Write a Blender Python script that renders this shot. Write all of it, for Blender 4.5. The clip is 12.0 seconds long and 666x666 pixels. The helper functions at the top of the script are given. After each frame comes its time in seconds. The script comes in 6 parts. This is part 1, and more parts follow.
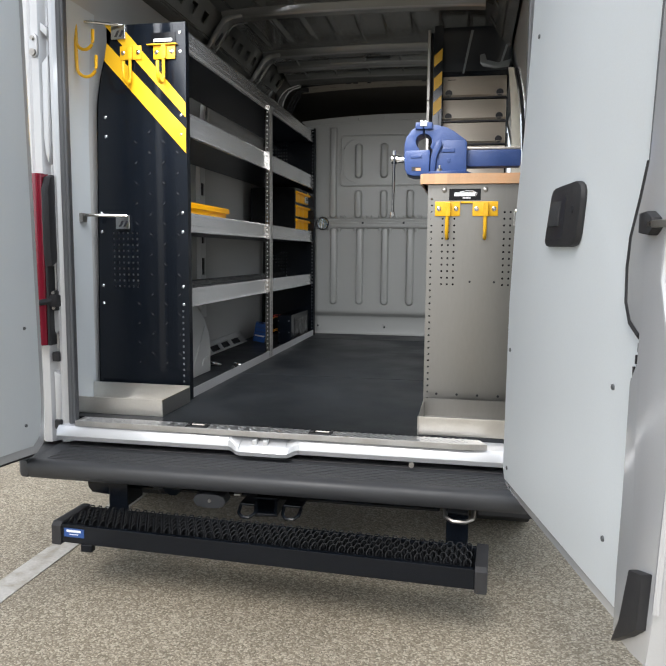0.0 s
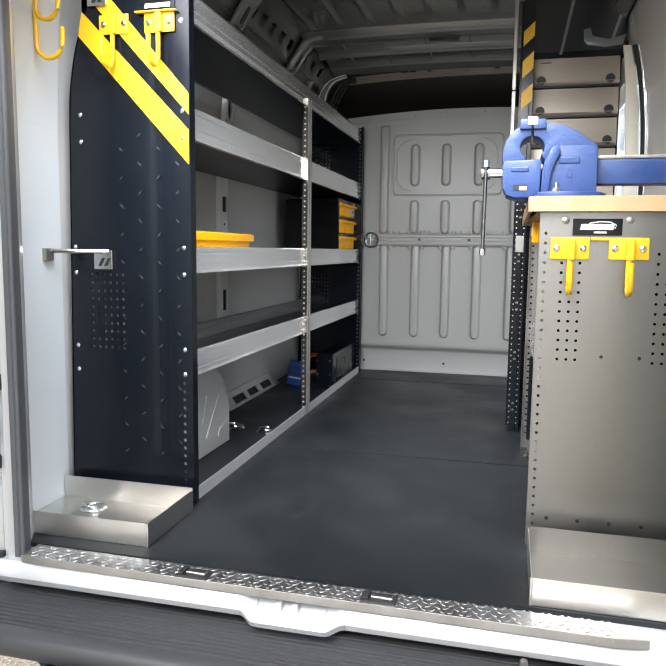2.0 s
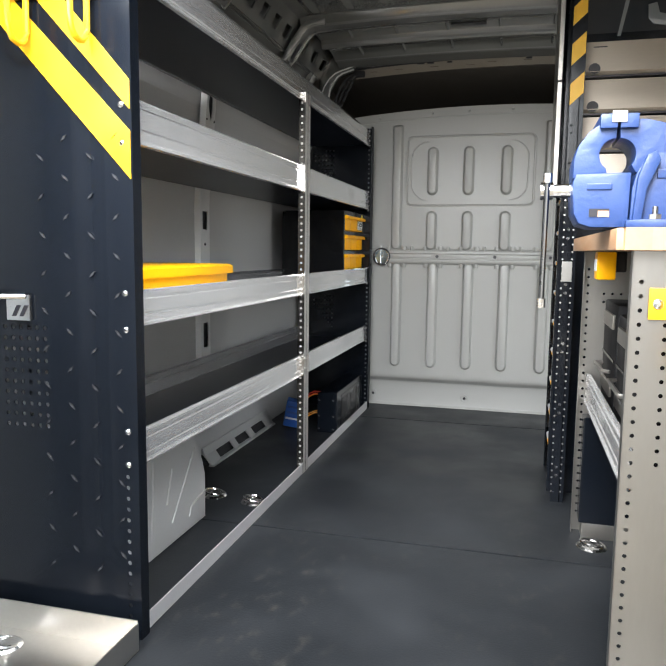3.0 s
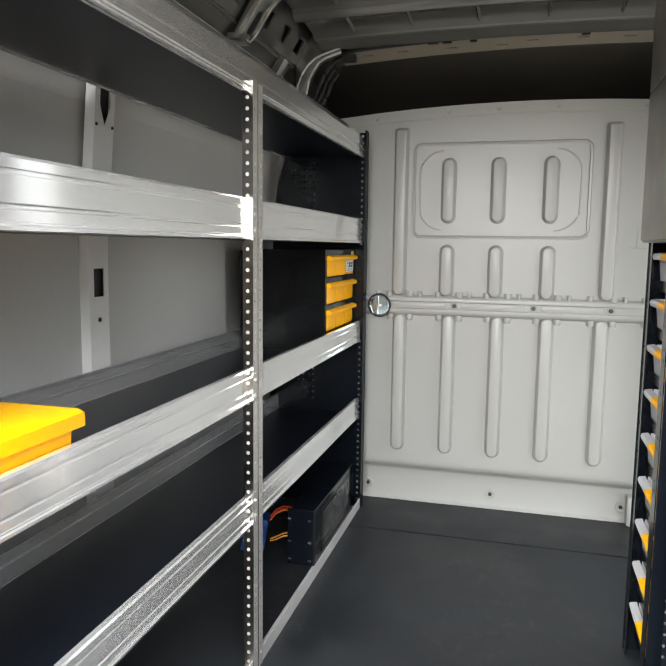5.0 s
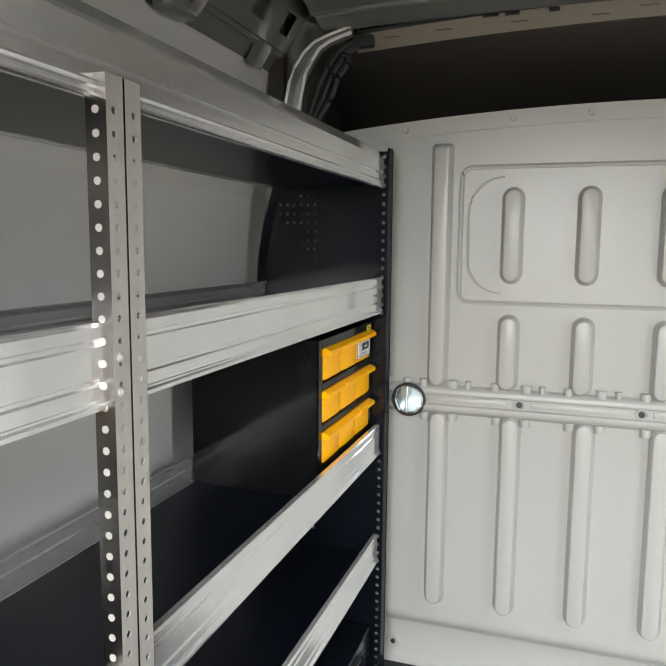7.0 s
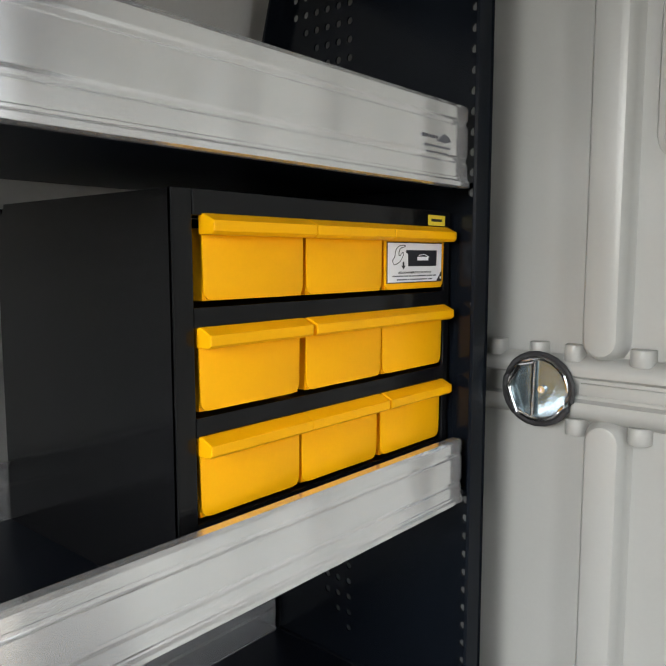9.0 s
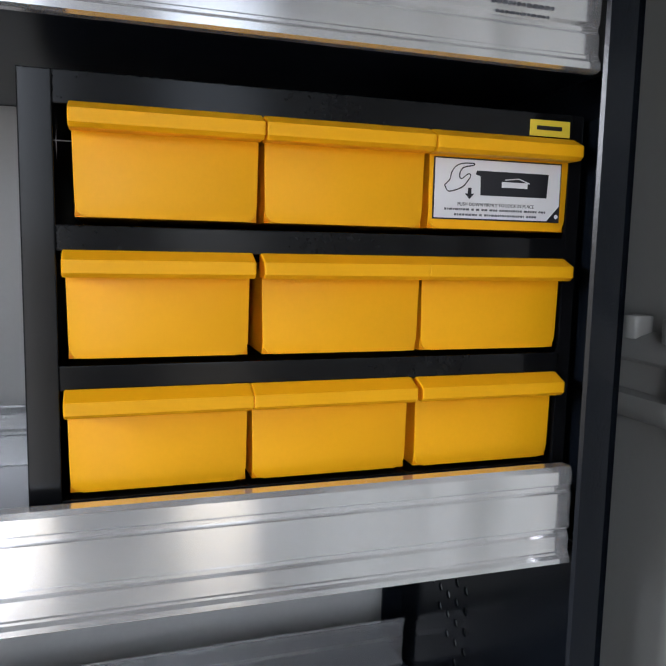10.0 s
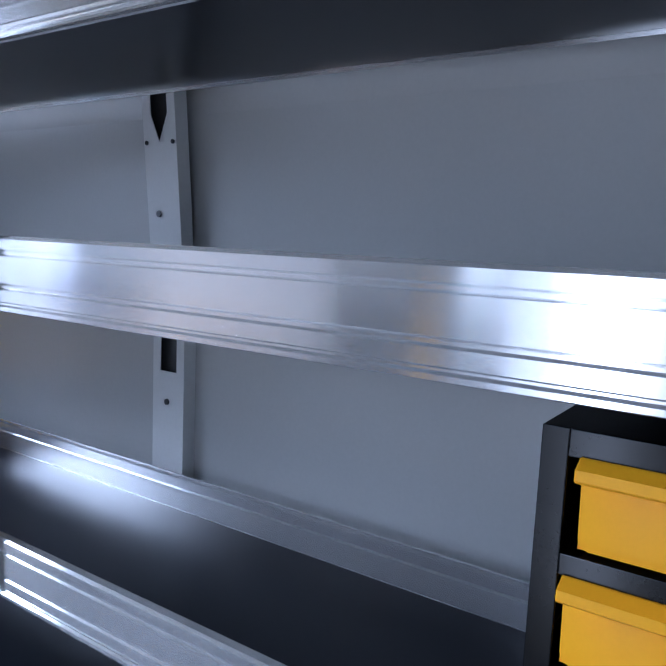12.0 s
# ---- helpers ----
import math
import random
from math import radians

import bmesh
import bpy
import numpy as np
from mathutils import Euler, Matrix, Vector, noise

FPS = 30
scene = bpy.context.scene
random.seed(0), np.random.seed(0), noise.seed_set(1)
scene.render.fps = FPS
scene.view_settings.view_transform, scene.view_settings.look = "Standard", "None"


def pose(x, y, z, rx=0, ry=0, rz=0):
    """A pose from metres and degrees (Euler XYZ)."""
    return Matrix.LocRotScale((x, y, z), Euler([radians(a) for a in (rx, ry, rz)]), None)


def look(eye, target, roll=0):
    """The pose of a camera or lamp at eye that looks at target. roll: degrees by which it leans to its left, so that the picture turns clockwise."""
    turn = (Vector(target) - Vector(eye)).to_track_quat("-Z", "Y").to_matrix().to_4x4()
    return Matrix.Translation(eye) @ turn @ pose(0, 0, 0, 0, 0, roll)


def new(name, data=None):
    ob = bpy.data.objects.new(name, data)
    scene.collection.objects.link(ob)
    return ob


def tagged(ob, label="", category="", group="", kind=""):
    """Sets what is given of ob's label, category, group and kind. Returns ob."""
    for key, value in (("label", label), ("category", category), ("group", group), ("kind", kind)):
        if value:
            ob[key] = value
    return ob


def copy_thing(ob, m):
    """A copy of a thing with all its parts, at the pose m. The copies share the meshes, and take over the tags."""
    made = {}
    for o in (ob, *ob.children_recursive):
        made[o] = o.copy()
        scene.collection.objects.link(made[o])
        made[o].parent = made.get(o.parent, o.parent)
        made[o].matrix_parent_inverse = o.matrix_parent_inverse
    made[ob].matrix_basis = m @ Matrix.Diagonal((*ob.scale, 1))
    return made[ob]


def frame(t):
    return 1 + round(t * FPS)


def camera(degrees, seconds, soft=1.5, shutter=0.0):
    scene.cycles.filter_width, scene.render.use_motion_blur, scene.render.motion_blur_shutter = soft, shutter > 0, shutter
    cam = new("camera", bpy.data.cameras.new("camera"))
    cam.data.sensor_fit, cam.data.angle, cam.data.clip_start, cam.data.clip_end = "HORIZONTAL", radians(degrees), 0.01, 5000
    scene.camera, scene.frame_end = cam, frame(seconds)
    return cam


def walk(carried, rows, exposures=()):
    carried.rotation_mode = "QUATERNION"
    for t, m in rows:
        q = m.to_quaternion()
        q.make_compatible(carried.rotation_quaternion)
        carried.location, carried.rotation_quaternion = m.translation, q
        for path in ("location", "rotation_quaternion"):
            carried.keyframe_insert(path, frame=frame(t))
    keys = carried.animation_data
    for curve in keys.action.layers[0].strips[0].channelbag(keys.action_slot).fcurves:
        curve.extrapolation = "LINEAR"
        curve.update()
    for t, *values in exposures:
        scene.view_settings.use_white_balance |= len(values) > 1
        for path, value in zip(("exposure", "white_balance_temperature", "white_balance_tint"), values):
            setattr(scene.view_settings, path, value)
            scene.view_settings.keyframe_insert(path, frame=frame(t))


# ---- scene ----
cam = camera(50.8, 12.0)
PATH = [
    (0, (0.669, -2.394, 0.637), (0.297, -0.442, 0.411), 0.5),
    (0.5, (0.666, -2.207, 0.646), (0.283, -0.257, 0.417), 0.4),
    (1, (0.644, -2.013, 0.689), (0.225, -0.072, 0.456), 0.5),
    (1.5, (0.549, -1.797, 0.744), (0.089, 0.135, 0.51), 0.7),
    (2, (0.437, -1.53, 0.801), (-0.045, 0.396, 0.565), 0.7),
    (2.5, (0.374, -1.224, 0.85), (-0.12, 0.699, 0.614), 0.5),
    (3, (0.315, -0.943, 0.899), (-0.193, 0.977, 0.665), 0.7),
    (3.2, (0.281, -0.83, 0.921), (-0.231, 1.089, 0.687), 0.7),
    (4.8, (0.175, -0.028, 1.041), (-0.336, 1.891, 0.801), 0.8),
    (5, (0.129, 0.097, 1.111), (-0.385, 2.014, 0.866), 0.7),
    (5.5, (0.112, 0.303, 1.261), (-0.427, 2.214, 1.018), 0.6),
    (6, (0.07, 0.562, 1.305), (-0.491, 2.466, 1.056), 0.5),
    (6.5, (0.022, 0.775, 1.345), (-0.564, 2.671, 1.098), 0.5),
    (7, (-0.02, 1.033, 1.314), (-0.653, 2.914, 1.064), 0.5),
    (7.2, (-0.028, 1.145, 1.297), (-0.721, 3.004, 1.043), 0.5),
    (8.8, (-0.033, 2.06, 1.075), (-1.265, 3.623, 0.876), -0.2),
    (9, (-0.06, 2.143, 1.04), (-1.357, 3.65, 0.825), -0.0),
    (9.5, (-0.087, 2.333, 0.966), (-1.683, 3.516, 0.74), 0.5),
    (10, (-0.03, 2.559, 0.983), (-1.922, 3.163, 0.746), 1.2),
    (10.5, (-0.018, 2.71, 1.04), (-2.004, 2.68, 0.81), 2.1),
    (11, (-0.048, 2.791, 1.13), (-1.977, 2.336, 0.858), 2.3),
    (11.5, (-0.068, 2.771, 1.22), (-1.853, 1.941, 0.868), 0.3),
    (12, (0.005, 2.668, 1.236), (-1.638, 1.558, 0.978), 2.5),
]
EXPOSURES = [(0.0, 0.55, 6200, 10), (1.0, 0.85, 6200, 10), (2.0, 1.35, 6200, 10), (3.0, 1.65, 6300, 10), (5.0, 2.05, 6500, 9), (7.0, 2.25, 6500, 9), (9.0, 2.15, 6450, 9), (9.5, 2.27, 6050, 8), (10.0, 2.0, 5950, 13), (10.5, 1.4, 5850, 27), (11.0, 1.5, 5150, 31), (11.5, 1.68, 4750, 21), (12.0, 1.78, 4800, 16)]
walk(cam, [(t, look(eye, target, roll)) for t, eye, target, roll in PATH], EXPOSURES)

# ---- light: an overcast afternoon, entering by the open rear doors and the open side door ----
SUN_UP, SUN_WAY = radians(48), radians(192)
w = bpy.data.worlds.new("overcast_sky")
scene.world = w
w.use_nodes = True
wn = w.node_tree.nodes
sky = wn.new("ShaderNodeTexSky")
sky.sky_type, sky.sun_disc = "NISHITA", False
sky.sun_elevation, sky.sun_rotation = SUN_UP, SUN_WAY
sky.dust_density, sky.ozone_density = 4.0, 1.0
grey = wn.new("ShaderNodeMixRGB")
grey.blend_type = "MIX"
grey.inputs[0].default_value = 0.55
grey.inputs[2].default_value = (7.5, 7.7, 7.6, 1)
w.node_tree.links.new(sky.outputs[0], grey.inputs[1])
w.node_tree.links.new(grey.outputs[0], wn["Background"].inputs[0])
wn["Background"].inputs[1].default_value = 0.15
sun_data = bpy.data.lights.new("sun", "SUN")
sun_data.energy, sun_data.angle, sun_data.color = 1.2, radians(25), (1.0, 0.96, 0.9)
sun = new("sun", sun_data)
sun.matrix_world = look((0, 0, 0), (-math.sin(SUN_WAY) * math.cos(SUN_UP), -math.cos(SUN_WAY) * math.cos(SUN_UP), -math.sin(SUN_UP)))


def skylight(name, at, target, wide, high, watts, colour, spread=math.pi):
    """Daylight entering by an opening."""
    data = bpy.data.lights.new(name, "AREA")
    data.shape, data.size, data.size_y = "RECTANGLE", wide, high
    data.energy, data.color, data.spread = watts, colour, spread
    lamp = new(name, data)
    lamp.matrix_world = look(at, target)
    return lamp


skylight("rear_opening_daylight", (-0.1, 0.05, 1.56), (-0.1, 1.05, 0.56), 1.2, 0.7, 10.5, (1.0, 1.0, 1.0), radians(100))
skylight("side_door_daylight", (1.03, 2.21, 0.85), (0.0, 2.4, 0.7), 0.14, 1.5, 1.35, (1.0, 1.0, 1.0))


# ---- materials ----
def material(name, colour, rough=0.5, metal=0.0, coarse=0.12, fine=0.06, scale=3.0, grain=60.0, bump=0.1, stretch=(1, 1, 1), rough_var=0.12, spec=0.5, coat=0.0, tint=None, own_var=0.05):
    """A surface with slow stains, a fine grain, and both in colour, gloss and relief."""
    m = bpy.data.materials.new(name)
    m.use_nodes = True
    t = m.node_tree
    n, link = t.nodes, t.links.new
    b = n["Principled BSDF"]
    b.inputs["Metallic"].default_value = metal
    b.inputs["Specular IOR Level"].default_value = spec
    b.inputs["Coat Weight"].default_value = coat
    b.inputs["Coat Roughness"].default_value = 0.12
    co = n.new("ShaderNodeTexCoord")
    mp = n.new("ShaderNodeMapping")
    mp.inputs["Scale"].default_value = stretch
    link(co.outputs["Object"], mp.inputs["Vector"])
    big, small = n.new("ShaderNodeTexNoise"), n.new("ShaderNodeTexNoise")
    for node, s, d in ((big, scale, 5), (small, grain, 3)):
        node.inputs["Scale"].default_value, node.inputs["Detail"].default_value = s, d
        link(mp.outputs[0], node.inputs["Vector"])
    info = n.new("ShaderNodeObjectInfo")
    total = n.new("ShaderNodeMath")
    total.operation = "MULTIPLY_ADD"
    link(big.outputs["Fac"], total.inputs[0])
    total.inputs[1].default_value = 2 * coarse
    total.inputs[2].default_value = 1 - coarse - fine
    both = n.new("ShaderNodeMath")
    both.operation = "MULTIPLY_ADD"
    link(small.outputs["Fac"], both.inputs[0])
    both.inputs[1].default_value = 2 * fine
    link(total.outputs[0], both.inputs[2])
    own = n.new("ShaderNodeMath")
    own.operation = "MULTIPLY_ADD"
    link(info.outputs["Random"], own.inputs[0])
    own.inputs[1].default_value = own_var
    link(both.outputs[0], own.inputs[2])
    col = n.new("ShaderNodeVectorMath")
    col.operation = "SCALE"
    link(own.outputs[0], col.inputs["Scale"])
    if tint:
        mix = n.new("ShaderNodeMixRGB")
        ramp = n.new("ShaderNodeMapRange")
        ramp.inputs["From Min"].default_value, ramp.inputs["From Max"].default_value = 0.45, 0.65
        link(big.outputs["Fac"], ramp.inputs["Value"])
        link(ramp.outputs[0], mix.inputs[0])
        mix.inputs[1].default_value, mix.inputs[2].default_value = (*colour, 1), (*tint, 1)
        link(mix.outputs[0], col.inputs[0])
    else:
        col.inputs[0].default_value = colour
    link(col.outputs[0], b.inputs["Base Color"])
    rv = n.new("ShaderNodeMapRange")
    least, most = max(0.02, rough - rough_var), min(1, rough + rough_var)
    rv.inputs["To Min"].default_value = max(least, 0.31) if rough > 0.29 else least
    rv.inputs["To Max"].default_value = min(most, 0.24) if rough < 0.24 else most
    rv.interpolation_type = "SMOOTHERSTEP"
    rv.inputs["From Min"].default_value, rv.inputs["From Max"].default_value = 0.22, 0.78
    link(big.outputs["Fac"], rv.inputs["Value"])
    link(rv.outputs[0], b.inputs["Roughness"])
    if bump:
        bp = n.new("ShaderNodeBump")
        bp.inputs["Strength"].default_value, bp.inputs["Distance"].default_value = bump, 0.002
        link(small.outputs["Fac"], bp.inputs["Height"])
        link(bp.outputs[0], b.inputs["Normal"])
    return m


BLACK = material("black_powder_coat", (0.0045, 0.0062, 0.0095), 0.17, scale=4, grain=420, bump=0.07, rough_var=0.05, spec=0.32)
STEEL_BLACK = material("black_cabinet_steel", (0.0055, 0.0058, 0.0066), 0.15, scale=5, grain=250, bump=0.004, rough_var=0.04, spec=0.22)
LINER = material("black_shelf_liner", (0.0045, 0.0064, 0.0115), 0.33, coarse=0.05, scale=1.2, grain=160, bump=0.02, spec=0.32, rough_var=0.015)
ALU = material("brushed_aluminium", (0.82, 0.82, 0.825), 0.2, 0.76, coarse=0.06, fine=0.006, scale=2.5, grain=40, bump=0.0004, stretch=(1, 0.12, 9), rough_var=0.03)
tangent = ALU.node_tree.nodes.new("ShaderNodeTangent")
tangent.direction_type, tangent.axis = "RADIAL", "Y"
ALU.node_tree.nodes["Principled BSDF"].inputs["Anisotropic"].default_value = 0.8
ALU.node_tree.links.new(tangent.outputs[0], ALU.node_tree.nodes["Principled BSDF"].inputs["Tangent"])
# slow waviness along the rolled length, so that mirrored light breaks into upright bands
an, al = ALU.node_tree.nodes, ALU.node_tree.links.new
ac, asep, awave, abump = an.new("ShaderNodeTexCoord"), an.new("ShaderNodeMapping"), an.new("ShaderNodeTexNoise"), an.new("ShaderNodeBump")
asep.inputs["Scale"].default_value = (0.4, 4.0, 0.4)
awave.inputs["Scale"].default_value, awave.inputs["Detail"].default_value = 1.0, 3
abump.inputs["Strength"].default_value, abump.inputs["Distance"].default_value = 0.22, 0.012
al(ac.outputs["Object"], asep.inputs["Vector"])
al(asep.outputs[0], awave.inputs["Vector"])
al(awave.outputs["Fac"], abump.inputs["Height"])
al(an["Bump"].outputs[0], abump.inputs["Normal"])
al(abump.outputs[0], an["Principled BSDF"].inputs["Normal"])
ALU_MATT = material("matt_aluminium", (0.66, 0.66, 0.66), 0.42, 0.5, coarse=0.08, fine=0.05, scale=4, grain=90, bump=0.05)
TRAY = material("bright_aluminium_sheet", (0.66, 0.64, 0.6), 0.3, 1.0, coarse=0.12, fine=0.05, scale=4, grain=90, bump=0.05, rough_var=0.1)
DARK_STEEL = material("darkened_steel", (0.16, 0.16, 0.16), 0.25, 1.0, scale=10, grain=100, bump=0.02)
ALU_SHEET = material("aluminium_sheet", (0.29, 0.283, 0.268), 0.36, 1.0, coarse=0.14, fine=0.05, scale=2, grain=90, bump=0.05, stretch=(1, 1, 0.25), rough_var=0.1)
ZINC = material("galvanised_steel", (0.36, 0.345, 0.32), 0.4, 1.0, coarse=0.2, fine=0.1, scale=9, grain=80, bump=0.08)
POST = material("bright_galvanised_post", (0.55, 0.535, 0.505), 0.42, 0.55, coarse=0.24, fine=0.1, scale=7, grain=70, bump=0.06, stretch=(1, 1, 0.5), rough_var=0.08)
# darker copy of the post's zinc; the mirrored dark interior is in its colour
FLANGE = material("darkened_post_flange", (0.27, 0.255, 0.235), 0.22, 1.0, coarse=0.3, fine=0.1, scale=9, grain=80, bump=0.03, rough_var=0.02)
CASE = material("black_case_plastic", (0.008, 0.008, 0.009), 0.55, scale=6, grain=200, bump=0.08, rough_var=0.08, spec=0.2)
CHROME = material("bright_zinc", (0.62, 0.62, 0.61), 0.18, 1.0, scale=10, grain=100, bump=0.02, rough_var=0.06)
TREAD = material("bright_tread_plate", (0.58, 0.58, 0.585), 0.32, 1.0, coarse=0.2, fine=0.1, scale=14, grain=120, bump=0.1)
PANEL_GREY = material("partition_paint", (0.325, 0.327, 0.31), 0.33, coarse=0.05, fine=0.025, scale=1.6, grain=180, bump=0.03, rough_var=0.02, spec=0.42)
UPRIGHT_GREY = material("pale_upright_paint", (0.74, 0.74, 0.73), 0.36, coarse=0.07, fine=0.04, scale=5, grain=150, bump=0.05)
WALL_GREY = material("grey_body_paint", (0.5, 0.5, 0.49), 0.4, coarse=0.08, fine=0.04, scale=2, grain=150, bump=0.05)
BOW_GREY = material("glossy_bow_paint", (0.30, 0.303, 0.295), 0.22, 0.5, coarse=0.15, fine=0.06, scale=6, grain=120, bump=0.05)
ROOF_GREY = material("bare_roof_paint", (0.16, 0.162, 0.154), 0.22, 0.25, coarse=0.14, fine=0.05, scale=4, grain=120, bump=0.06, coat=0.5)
TRIM_GREY = material("light_grey_trim", (0.59, 0.625, 0.645), 0.5, coarse=0.04, fine=0.03, scale=2, grain=260, bump=0.1)
PAINT = material("silver_white_paint", (0.6, 0.61, 0.625), 0.22, 0.3, rough_var=0.02, coarse=0.05, fine=0.03, scale=3, grain=300, bump=0.02, coat=0.5)
SEAL = material("grey_door_seal", (0.09, 0.094, 0.1), 0.6, scale=5, grain=160, bump=0.08)
DISH = material("blue_grey_zinc_dish", (0.24, 0.31, 0.34), 0.2, 0.8, scale=12, grain=120)
# lighter than the panel: highlights on the dashes are put into the colour
DASH = material("lightened_black_relief", (0.03, 0.031, 0.034), 0.25, scale=20, grain=300, bump=0.05)
RUBBER = material("black_rubber_and_shade", (0.02, 0.02, 0.022), 0.6, scale=6, grain=200, bump=0.1)
FLOOR_MAT = material("floor_mat", (0.0125, 0.0145, 0.017), 0.46, spec=0.27, coarse=0.25, fine=0.1, scale=2.2, grain=160, bump=0.2, rough_var=0.14, tint=(0.0185, 0.021, 0.024))
# dusty scuffs trodden into the mat
fn, fl = FLOOR_MAT.node_tree.nodes, FLOOR_MAT.node_tree.links
f_co, f_map, f_spot, f_patch = fn.new("ShaderNodeTexCoord"), fn.new("ShaderNodeMapping"), fn.new("ShaderNodeTexNoise"), fn.new("ShaderNodeTexNoise")
f_map.inputs["Scale"].default_value = (1.0, 0.55, 1.0)
f_map.inputs["Rotation"].default_value = (0, 0, 0.5)
fl.new(f_co.outputs["Object"], f_map.inputs["Vector"])
for node, size, detail in ((f_spot, 34.0, 6), (f_patch, 2.2, 2)):
    node.inputs["Scale"].default_value, node.inputs["Detail"].default_value = size, detail
    fl.new(f_map.outputs[0], node.inputs["Vector"])
f_a, f_b, f_k = fn.new("ShaderNodeMapRange"), fn.new("ShaderNodeMapRange"), fn.new("ShaderNodeMath")
f_a.inputs["From Min"].default_value, f_a.inputs["From Max"].default_value = 0.56, 0.72
f_b.inputs["From Min"].default_value, f_b.inputs["From Max"].default_value = 0.45, 0.62
fl.new(f_spot.outputs["Fac"], f_a.inputs["Value"])
fl.new(f_patch.outputs["Fac"], f_b.inputs["Value"])
f_k.operation = "MULTIPLY"
fl.new(f_a.outputs[0], f_k.inputs[0])
fl.new(f_b.outputs[0], f_k.inputs[1])
f_mix = fn.new("ShaderNodeMixRGB")
f_mix.inputs[2].default_value = (0.03, 0.03, 0.029, 1)
fl.new(f_k.outputs[0], f_mix.inputs[0])
f_from = fn["Principled BSDF"].inputs["Base Color"].links[0].from_socket
fl.new(f_from, f_mix.inputs[1])
fl.new(f_mix.outputs[0], fn["Principled BSDF"].inputs["Base Color"])
PLASTIC = material("bumper_plastic", (0.036, 0.038, 0.042), 0.5, coarse=0.1, fine=0.08, scale=3, grain=350, bump=0.25)
YELLOW = material("yellow_powder_coat", (0.66, 0.37, 0.006), 0.38, coarse=0.06, fine=0.03, scale=5, grain=200, bump=0.05)
BIN_YELLOW = material("yellow_bin_plastic", (0.95, 0.45, 0.002), 0.36, coarse=0.04, fine=0.03, scale=9, grain=300, bump=0.03, rough_var=0.04, spec=0.16)
TAG_YELLOW = material("pale_yellow_sticker", (0.8, 0.62, 0.05), 0.4, bump=0)
WHITE = material("white_sticker", (0.8, 0.8, 0.82), 0.4, coarse=0.03, fine=0.02, bump=0)
INK = material("black_ink", (0.015, 0.015, 0.02), 0.45, bump=0)
PRINT = material("grey_print", (0.10, 0.105, 0.12), 0.4, bump=0)
BLUE_INK = material("blue_sticker", (0.02, 0.07, 0.25), 0.4, bump=0)
VISE_BLUE = material("blue_enamel", (0.018, 0.045, 0.15), 0.42, coarse=0.14, fine=0.1, scale=12, grain=90, bump=0.45)
BLUE_BOX = material("blue_plastic", (0.015, 0.09, 0.38), 0.35, scale=8, grain=200)
WOOD = material("beech_worktop", (0.44, 0.27, 0.15), 0.45, coarse=0.18, fine=0.1, scale=6, grain=50, bump=0.08, stretch=(3, 0.3, 3), tint=(0.44, 0.25, 0.13), own_var=0.2)
RED_LENS = material("red_lamp_lens", (0.2, 0.01, 0.025), 0.12, coarse=0.1, scale=8, grain=120, bump=0.15, coat=0.6)
CABIN = material("dark_headliner", (0.05, 0.044, 0.036), 0.8, coarse=0.2, fine=0.1, scale=3, grain=180, bump=0.3)
BEIGE = material("unpainted_header", (0.2, 0.178, 0.145), 0.55, coarse=0.18, fine=0.08, scale=9, grain=110, bump=0.15)
GLUE = material("dried_glue", (0.12, 0.1, 0.078), 0.6, coarse=0.15, scale=20, grain=120, bump=0.1)
POCKET = material("warm_brushed_steel", (0.56, 0.5, 0.42), 0.42, 0.7, coarse=0.08, fine=0.04, scale=5, grain=90, bump=0.04, stretch=(0.3, 1, 2), rough_var=0.06)
CREAM = material("cream_door_edge", (0.8, 0.77, 0.66), 0.4, coarse=0.05, scale=4)
UPPER_SHEET = material("dark_glossy_sheet", (0.019, 0.023, 0.028), 0.2, coarse=0.1, scale=4, grain=200, bump=0.02, rough_var=0.03)
CLEAR = material("clear_plastic", (0.17, 0.19, 0.2), 0.16, coarse=0.1, scale=14, grain=80, bump=0.05, rough_var=0.03)
PALE_BIN = material("pale_grey_bin_plastic", (0.5, 0.5, 0.52), 0.35, coarse=0.05, scale=8, grain=200, bump=0.05)
WIRE_RED = material("red_wire", (0.5, 0.03, 0.015), 0.4, bump=0)
WIRE_ORANGE = material("orange_wire", (0.6, 0.25, 0.02), 0.4, bump=0)
LINE_PAINT = material("worn_line_paint", (0.5, 0.48, 0.44), 0.8, coarse=0.2, fine=0.2, scale=14, grain=90, bump=0.4, tint=(0.34, 0.31, 0.26))


